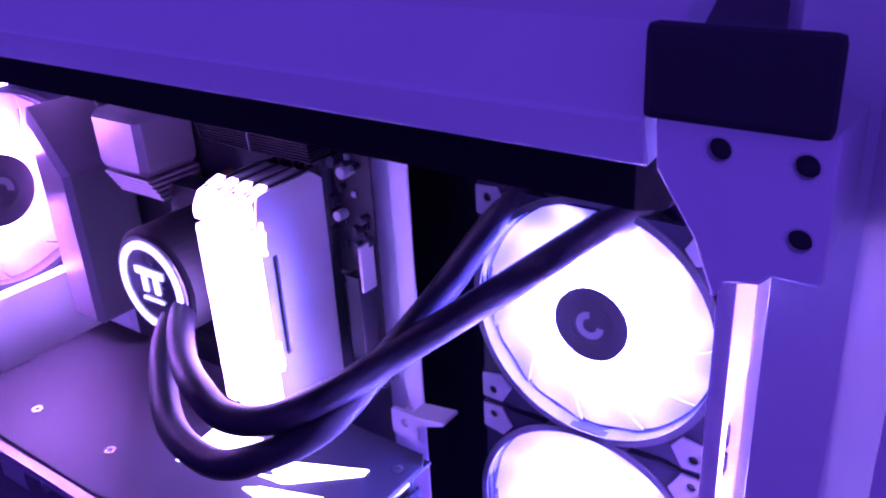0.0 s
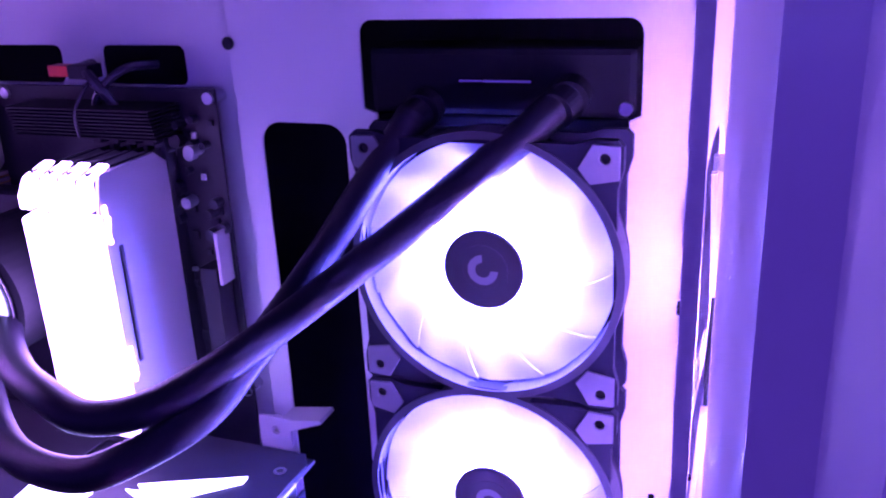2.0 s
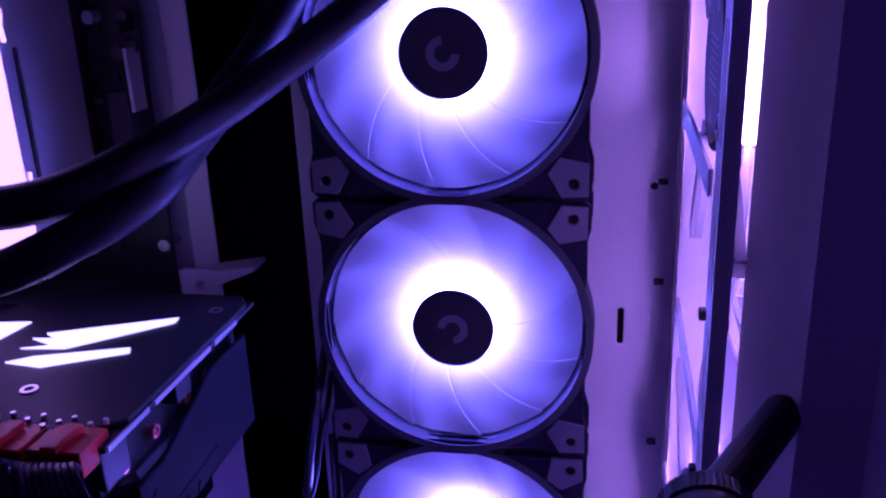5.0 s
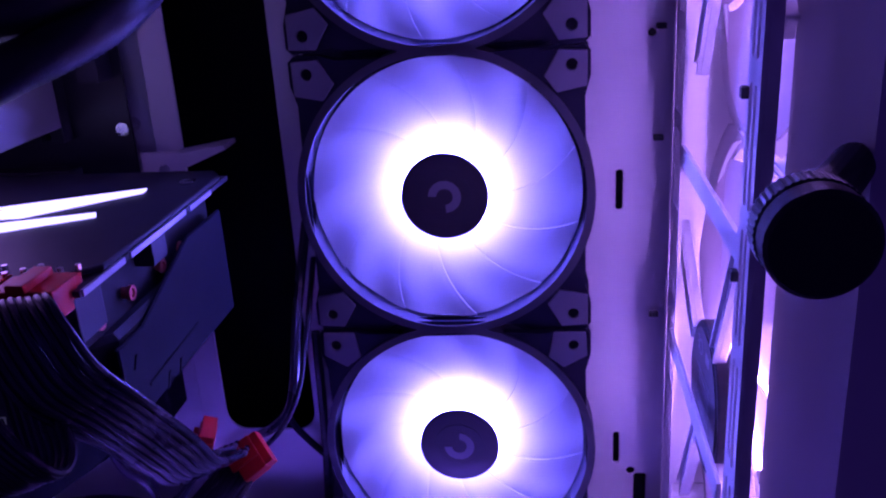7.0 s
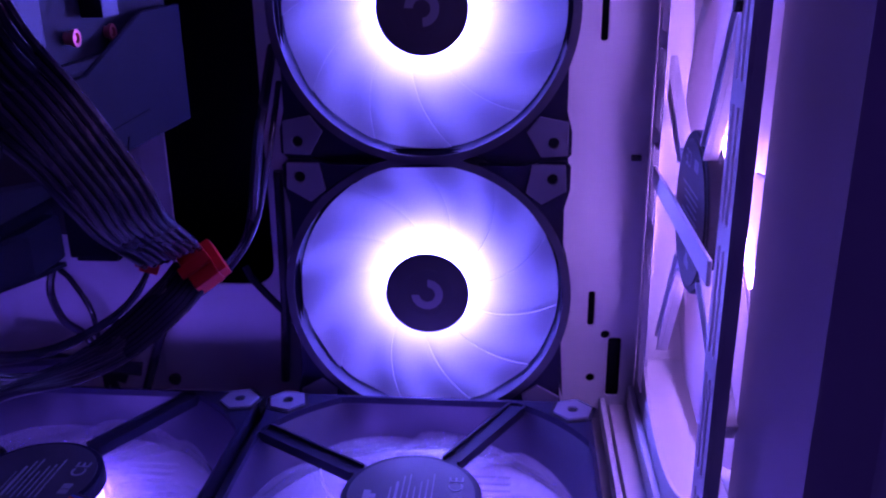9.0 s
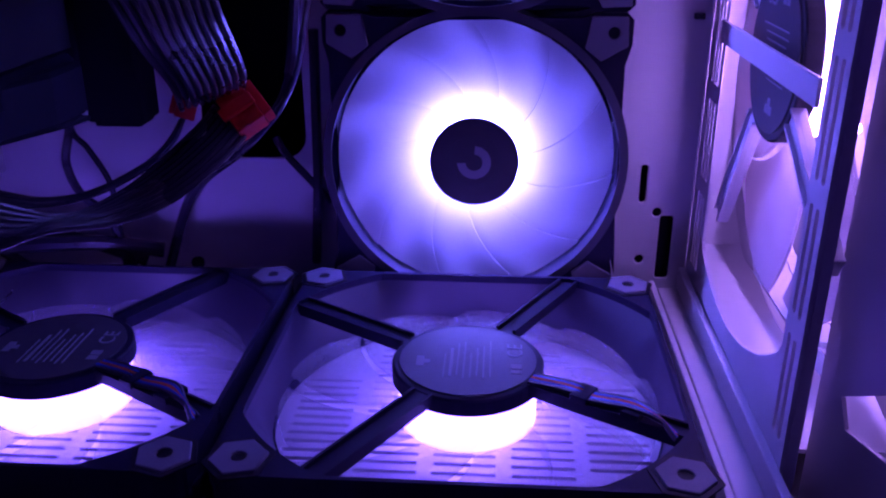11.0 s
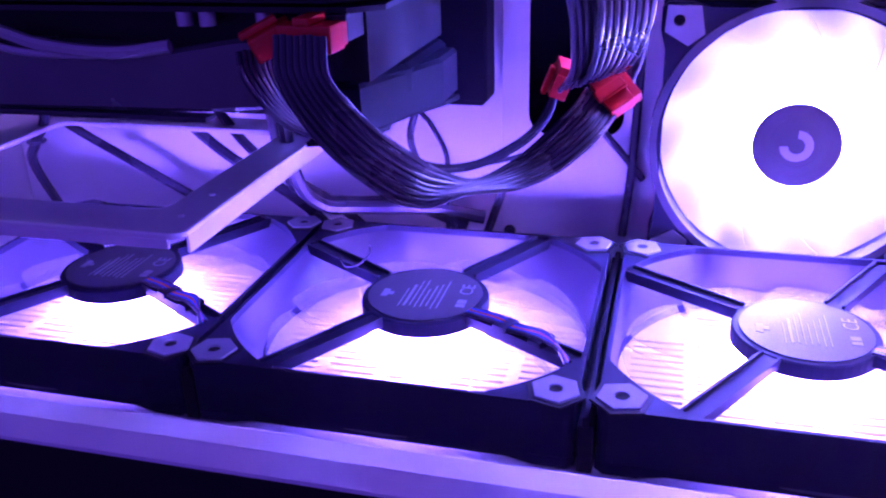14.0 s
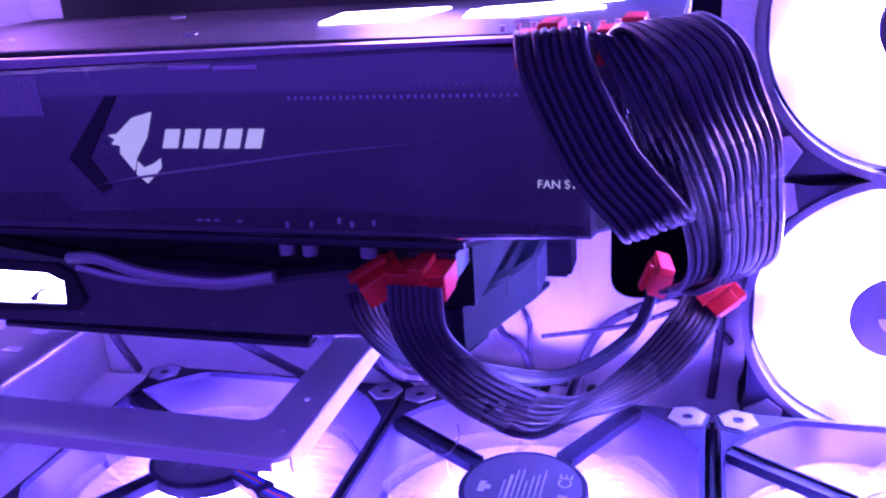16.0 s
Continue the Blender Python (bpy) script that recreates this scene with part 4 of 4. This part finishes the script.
part("socket", boxed((-0.1670, -0.1510), (-0.1290, -0.1100), (0.1840, 0.1925), 0.0006), SATIN, low_card)
part("lower_edge", boxed((-0.330, -0.205), (-0.1270, -0.1200), (0.1555, 0.1575), 0.0005), SATIN, low_card)


# ---- power leads: eight wires side by side, with red plugs ----
def plug(parent, m, w=0.0185, name="plug"):
    """A red eight-way plug: its wires leave along its -y; x across, z thick."""
    bm = boxed((-w / 2, w / 2), (0, 0.0125), (-0.0045, 0.0045), 0.0006, m)
    box(bm, (-w / 2 + 0.0005, w / 2 - 0.0005), (0.0125, 0.0165), (-0.0038, 0.0038), 0.0003, m)
    p = part(name, bm, RED, parent, "red nylon plug")
    part("latch", boxed((-0.0028, 0.0028), (-0.002, 0.013), (0.0046, 0.0072), 0.0006, m), RED, p)
    return p


def ribbon(label, rows, n=8, pitch=0.00225, r=0.00112, plugs=(), waver=0.0002):
    """rows: the middle of the lead and the way across it, point by point."""
    lead = thing("power_lead", label, "power cable", "power leads")
    mids, ways = curve_points([a for a, _ in rows], 8), [w.normalized() for w in curve_points([w for _, w in rows], 8)]
    for k in range(n):
        s = (k - (n - 1) / 2) * pitch
        pts = [p + w * s + Vector((0, 0, waver * math.sin(1.7 * k + 0.35 * j))) for j, (p, w) in enumerate(zip(mids, ways))]
        part("wire", tube(bmesh.new(), pts, r, 7), WIRE, lead, smooth=True)
    for m in plugs:
        plug(lead, m)
    return lead


def plug_pose(x, y, z, rx=0, ry=0, rz=0):
    return pose(x, y, z, rx, ry, rz)


ribbon("flat black eight wire power lead folded under the top card", [
    ((-0.1190, -0.1420, 0.2535), (1, 0, 0)), ((-0.1170, -0.1530, 0.2600), (1, 0, 0.1)), ((-0.1140, -0.1600, 0.2510), (1, 0.05, 0.25)), ((-0.1030, -0.1660, 0.2310), (1, 0.0, 0.4)), ((-0.0930, -0.1672, 0.2195), (1, 0.0, 0.42)),
    ((-0.0900, -0.1630, 0.2140), (1, 0.05, 0.40)), ((-0.0905, -0.1570, 0.2165), (1, 0.05, 0.40)), ((-0.0935, -0.1530, 0.2240), (1, 0.0, 0.35)), ((-0.0970, -0.1490, 0.2330), (1, 0.0, 0.2)), ((-0.1000, -0.1450, 0.2430), (1, 0, 0.1))],
    plugs=[plug_pose(-0.1190, -0.1420, 0.2540)])
SLANT = (0.8, 0.42, 0.3)
ribbon("flat black eight wire power lead hanging beside the fans", [
    ((-0.0980, -0.1420, 0.2540), (1, 0, 0)), ((-0.0910, -0.1540, 0.2615), (1, 0.1, 0.1)), ((-0.0810, -0.1640, 0.2560), (0.9, 0.3, 0.25)), ((-0.0755, -0.1640, 0.2440), SLANT), ((-0.0705, -0.1560, 0.2310), SLANT), ((-0.0685, -0.1450, 0.2170), SLANT),
    ((-0.0668, -0.1344, 0.2030), SLANT), ((-0.0672, -0.1230, 0.1900), (0.85, 0.4, 0.25)), ((-0.0720, -0.0944, 0.1730), (0.85, 0.4, 0.25)), ((-0.0775, -0.0760, 0.1640), (0.85, 0.4, 0.25))],
    plugs=[plug_pose(-0.0980, -0.1420, 0.2545)])
ribbon("flat black power lead hanging close behind its neighbour", [
    ((-0.1020, -0.1410, 0.2530), (1, 0, 0)), ((-0.0990, -0.1500, 0.2580), (1, 0.1, -0.05)), ((-0.0925, -0.1560, 0.2510), (0.9, 0.2, 0.2)), ((-0.0870, -0.1560, 0.2390), SLANT), ((-0.0820, -0.1480, 0.2260), SLANT), ((-0.0785, -0.1370, 0.2130), SLANT),
    ((-0.0760, -0.1260, 0.1990), SLANT), ((-0.0760, -0.1130, 0.1860), (0.85, 0.4, 0.25)), ((-0.0790, -0.0880, 0.1710), (0.85, 0.4, 0.25)), ((-0.0860, -0.0650, 0.1590), (0.85, 0.4, 0.25))])
ribbon("flat black eight wire power lead sagging in a loop", [
    ((-0.159, -0.1470, 0.1890), (1, 0, 0)),
    ((-0.1562, -0.1520, 0.1760), (1, 0.05, 0.1)),
    ((-0.1468, -0.146, 0.1592), (0.75, 0.15, 0.6)),
    ((-0.1369, -0.136, 0.1455), (0.5, 0.35, 0.75)),
    ((-0.1268, -0.126, 0.1365), (0.25, 0.75, 0.5)),
    ((-0.1159, -0.114, 0.1337), (0.02, 1, -0.05)),
    ((-0.1043, -0.1, 0.134), (-0.25, 0.9, 0.25)),
    ((-0.093, -0.088, 0.1386), (-0.5, 0.65, 0.5)),
    ((-0.0828, -0.076, 0.1469), (-0.65, 0.5, 0.5)),
    ((-0.0781, -0.066, 0.1526), (-0.7, 0.4, 0.55))], pitch=0.0021,
    plugs=[plug_pose(-0.1590, -0.1440, 0.1872) @ Matrix.Scale(0.92, 4), plug_pose(-0.0781, -0.0660, 0.1526, 38, 35, -40) @ Matrix.Scale(0.8, 4)])
ribbon("flat black power lead looping behind its neighbour", [
    ((-0.179, -0.138, 0.183), (0.7, 0.5, 0.1)),
    ((-0.1767, -0.14, 0.1741), (0.5, 0.8, 0.05)),
    ((-0.1696, -0.132, 0.1583), (0.2, 1, -0.1)),
    ((-0.1564, -0.12, 0.149), (0.1, 1, -0.15)),
    ((-0.144, -0.106, 0.1397), (0.05, 1, -0.15)),
    ((-0.1321, -0.096, 0.1335), (0, 1, -0.12)),
    ((-0.1187, -0.086, 0.1335), (0, 1, -0.1)),
    ((-0.105, -0.074, 0.1391), (-0.1, 1, 0)),
    ((-0.0985, -0.064, 0.1462), (-0.2, 1, 0.1)),
    ((-0.0965, -0.0555, 0.153), (-0.2, 1, 0.1))],
    n=6, pitch=0.0019, r=0.0010, plugs=[plug_pose(-0.1790, -0.1380, 0.1830, 25, 0, -62) @ Matrix.Scale(0.85, 4), plug_pose(-0.0965, -0.0555, 0.1530, 70, 8, -78) @ Matrix.Scale(0.75, 4)])


# ---- bracket, loose cables and small fittings ----
br = thing("card_bracket", "white slotted steel support bracket under the cards", "bracket")
part("frame", slab(rounded(-0.400, -0.2135, -0.1400, 0.0100, 0.006), [rounded(-0.3580, -0.2330, -0.1175, -0.0100, 0.006), *[rounded(-0.383, -0.374, y, y + 0.004, 0.0008, 2) for y in (-0.100, -0.082, -0.064, -0.046)],
     circle(-0.2228, -0.1231, 0.0011, 10), circle(-0.2228, -0.1000, 0.0011, 10)], 0.1165, 0.1190, bevel=0.0005), WHITE, br)
part("flange", boxed((-0.2150, -0.2136), (-0.1345, 0.0100), (0.1100, 0.1168), 0.0004), WHITE, br)
part("flange", boxed((-0.3950, -0.2190), (-0.1399, -0.1386), (0.1130, 0.1168), 0.0004), WHITE, br)
part("foot", boxed((-0.2330, -0.2140), (0.0080, 0.0262), (0.1040, 0.1165), 0.0006), WHITE, br)

clip = thing("cable_bracket", "small white bracket with a hole at the cut-out", "bracket")
part("tab", slab(rounded(-0.1330, -0.1140, 0.2420, 0.2600, 0.002), [circle(-0.1232, 0.2520, 0.0028, 14)], -0.012, -0.010, STAND), WHITE, clip)
part("arm", slab([(-0.1200, 0.2585), (-0.0955, 0.2625), (-0.0950, 0.2605), (-0.1160, 0.2520)], (), -0.0250, -0.010, STAND), WHITE, clip)
part("stem", boxed((-0.1320, -0.1280), (0.011, 0.0252), (0.2480, 0.2520)), WHITE, clip)

CABLES = [
    ("thin black fan cable hanging in a loop", [(-0.1690, 0.010, 0.150), (-0.1706, 0.006, 0.1304), (-0.1746, 0.006, 0.1147), (-0.1701, 0.006, 0.1002), (-0.1607, 0.008, 0.0900), (-0.1540, 0.014, 0.0600)], 0.0019),
    ("thin black fan cable hanging in a loop", [(-0.1690, 0.012, 0.150), (-0.1700, 0.006, 0.1304), (-0.1640, 0.006, 0.1212), (-0.1570, 0.006, 0.1075), (-0.1575, 0.010, 0.0930), (-0.1590, 0.014, 0.0600)], 0.0013),
    ("black cable lying along the tray", [(-0.1400, 0.015, 0.0600), (-0.1250, 0.016, 0.0980), (-0.1000, 0.006, 0.1200), (-0.0823, -0.012, 0.1371), (-0.0700, -0.018, 0.1550), (-0.0670, -0.006, 0.190), (-0.0680, 0.034, 0.230)], 0.0022),
    ("black cable crossing behind the bracket", [(-0.3950, 0.012, 0.1320), (-0.3741, 0.008, 0.1150), (-0.3360, 0.008, 0.0940), (-0.3000, 0.010, 0.0740), (-0.2750, 0.015, 0.0580)], 0.0026),
    ("black cable crossing behind the bracket", [(-0.3150, 0.006, 0.1430), (-0.2933, 0.000, 0.1212), (-0.2704, 0.000, 0.1017), (-0.2382, 0.004, 0.0800), (-0.2200, 0.013, 0.0580)], 0.0030),
    ("black cable hanging behind the bracket", [(-0.3560, -0.02, 0.150), (-0.3600, -0.02, 0.1233), (-0.3690, -0.02, 0.1090), (-0.3769, -0.015, 0.0960), (-0.3860, 0.010, 0.0600)], 0.0026),
    ("black cable crossing behind the bracket", [(-0.2850, 0.004, 0.1430), (-0.2700, -0.002, 0.1230), (-0.2480, -0.004, 0.1010), (-0.2150, 0.002, 0.0790), (-0.1980, 0.012, 0.0580)], 0.0026),
    ("curved black fan cable beside the radiator", [(-0.0620, 0.012, 0.210), (-0.0640, -0.006, 0.180), (-0.0680, -0.020, 0.155), (-0.0820, -0.026, 0.136), (-0.1100, -0.012, 0.116), (-0.1500, 0.004, 0.100)], 0.0012),
    ("black cable at the top of the tray", [(-0.2200, 0.030, 0.4430), (-0.2080, 0.010, 0.4440), (-0.1960, 0.002, 0.4380), (-0.1900, 0.008, 0.4240)], 0.0026),
    ("black cable at the top of the tray", [(-0.1800, 0.030, 0.4430), (-0.1860, 0.012, 0.4430), (-0.1960, 0.004, 0.4330), (-0.2050, 0.008, 0.4200)], 0.0022),
    ("pale thin wire at the top of the board", [(-0.2000, 0.002, 0.4380), (-0.2040, -0.006, 0.4250), (-0.2060, -0.004, 0.4120)], 0.0009)]
CABLES += [
    ("thick black cable bundle behind the floor fans", [(-0.2250, -0.030, 0.1400), (-0.2235, -0.022, 0.1000), (-0.2160, -0.012, 0.0830), (-0.2000, -0.002, 0.0790), (-0.1660, 0.005, 0.0785), (-0.1400, 0.014, 0.0720)], 0.0034),
    ("thick black cable bundle behind the floor fans", [(-0.2330, -0.024, 0.1400), (-0.2330, -0.012, 0.0980), (-0.2240, -0.003, 0.0830), (-0.2060, 0.006, 0.0790), (-0.1800, 0.011, 0.0780), (-0.1500, 0.018, 0.0650)], 0.0030),
    ("black cable hanging beside the radiator", [(-0.0670, 0.018, 0.1700), (-0.0685, 0.020, 0.1230), (-0.0695, 0.020, 0.0960), (-0.0720, 0.021, 0.0650)], 0.0022),
    ("black cable hanging beside the radiator", [(-0.0870, 0.022, 0.1230), (-0.0830, 0.020, 0.1170), (-0.0730, 0.019, 0.1060), (-0.0640, 0.022, 0.0940)], 0.0018)]
CABLES += [("hair-thin black wire loop resting on the fan strut", [(-0.1920, -0.0520, 0.0745), (-0.1840, -0.0660, 0.0765), (-0.1780, -0.0660, 0.0780), (-0.1770, -0.0540, 0.0780), (-0.1830, -0.0370, 0.0742)], 0.0004)]
for lab, pts, r in CABLES:
    tagged(part("cable", tube(bmesh.new(), curve_points(pts, 8), r, 8), WIRE, None, smooth=True), lab, "cable", "loose cables")
pl = thing("header_plug", "red and black cable plug at the tray cut-out", "plug")
part("shell", boxed((-0.2260, -0.2130), (0.004, 0.012), (0.4400, 0.4455), 0.0006), RED, pl, "red plastic shell")
part("body", boxed((-0.2130, -0.2000), (0.003, 0.013), (0.4390, 0.4460), 0.0006), BLACK, pl)
for x, z in ((-0.1324, 0.4539), (-0.1288, 0.0618)):
    sc = thing("tray_screw", "black domed screw in the tray", "screw", "tray screws")
    part("head", slab(circle(x, z, 0.0031, 16), (), -0.0248, -0.0228, STAND, bevel=0.0006), BLACK, sc)
tie = thing("cable_tie", "black cable tie with fine wires", "cable tie")
part("loop", tube(bmesh.new(), [(-0.3680 + 0.004 * math.cos(a), -0.020 + 0.004 * math.sin(a), 0.1105) for a in [2 * math.pi * k / 12 for k in range(13)]], 0.0012, 6), WIRE, tie)
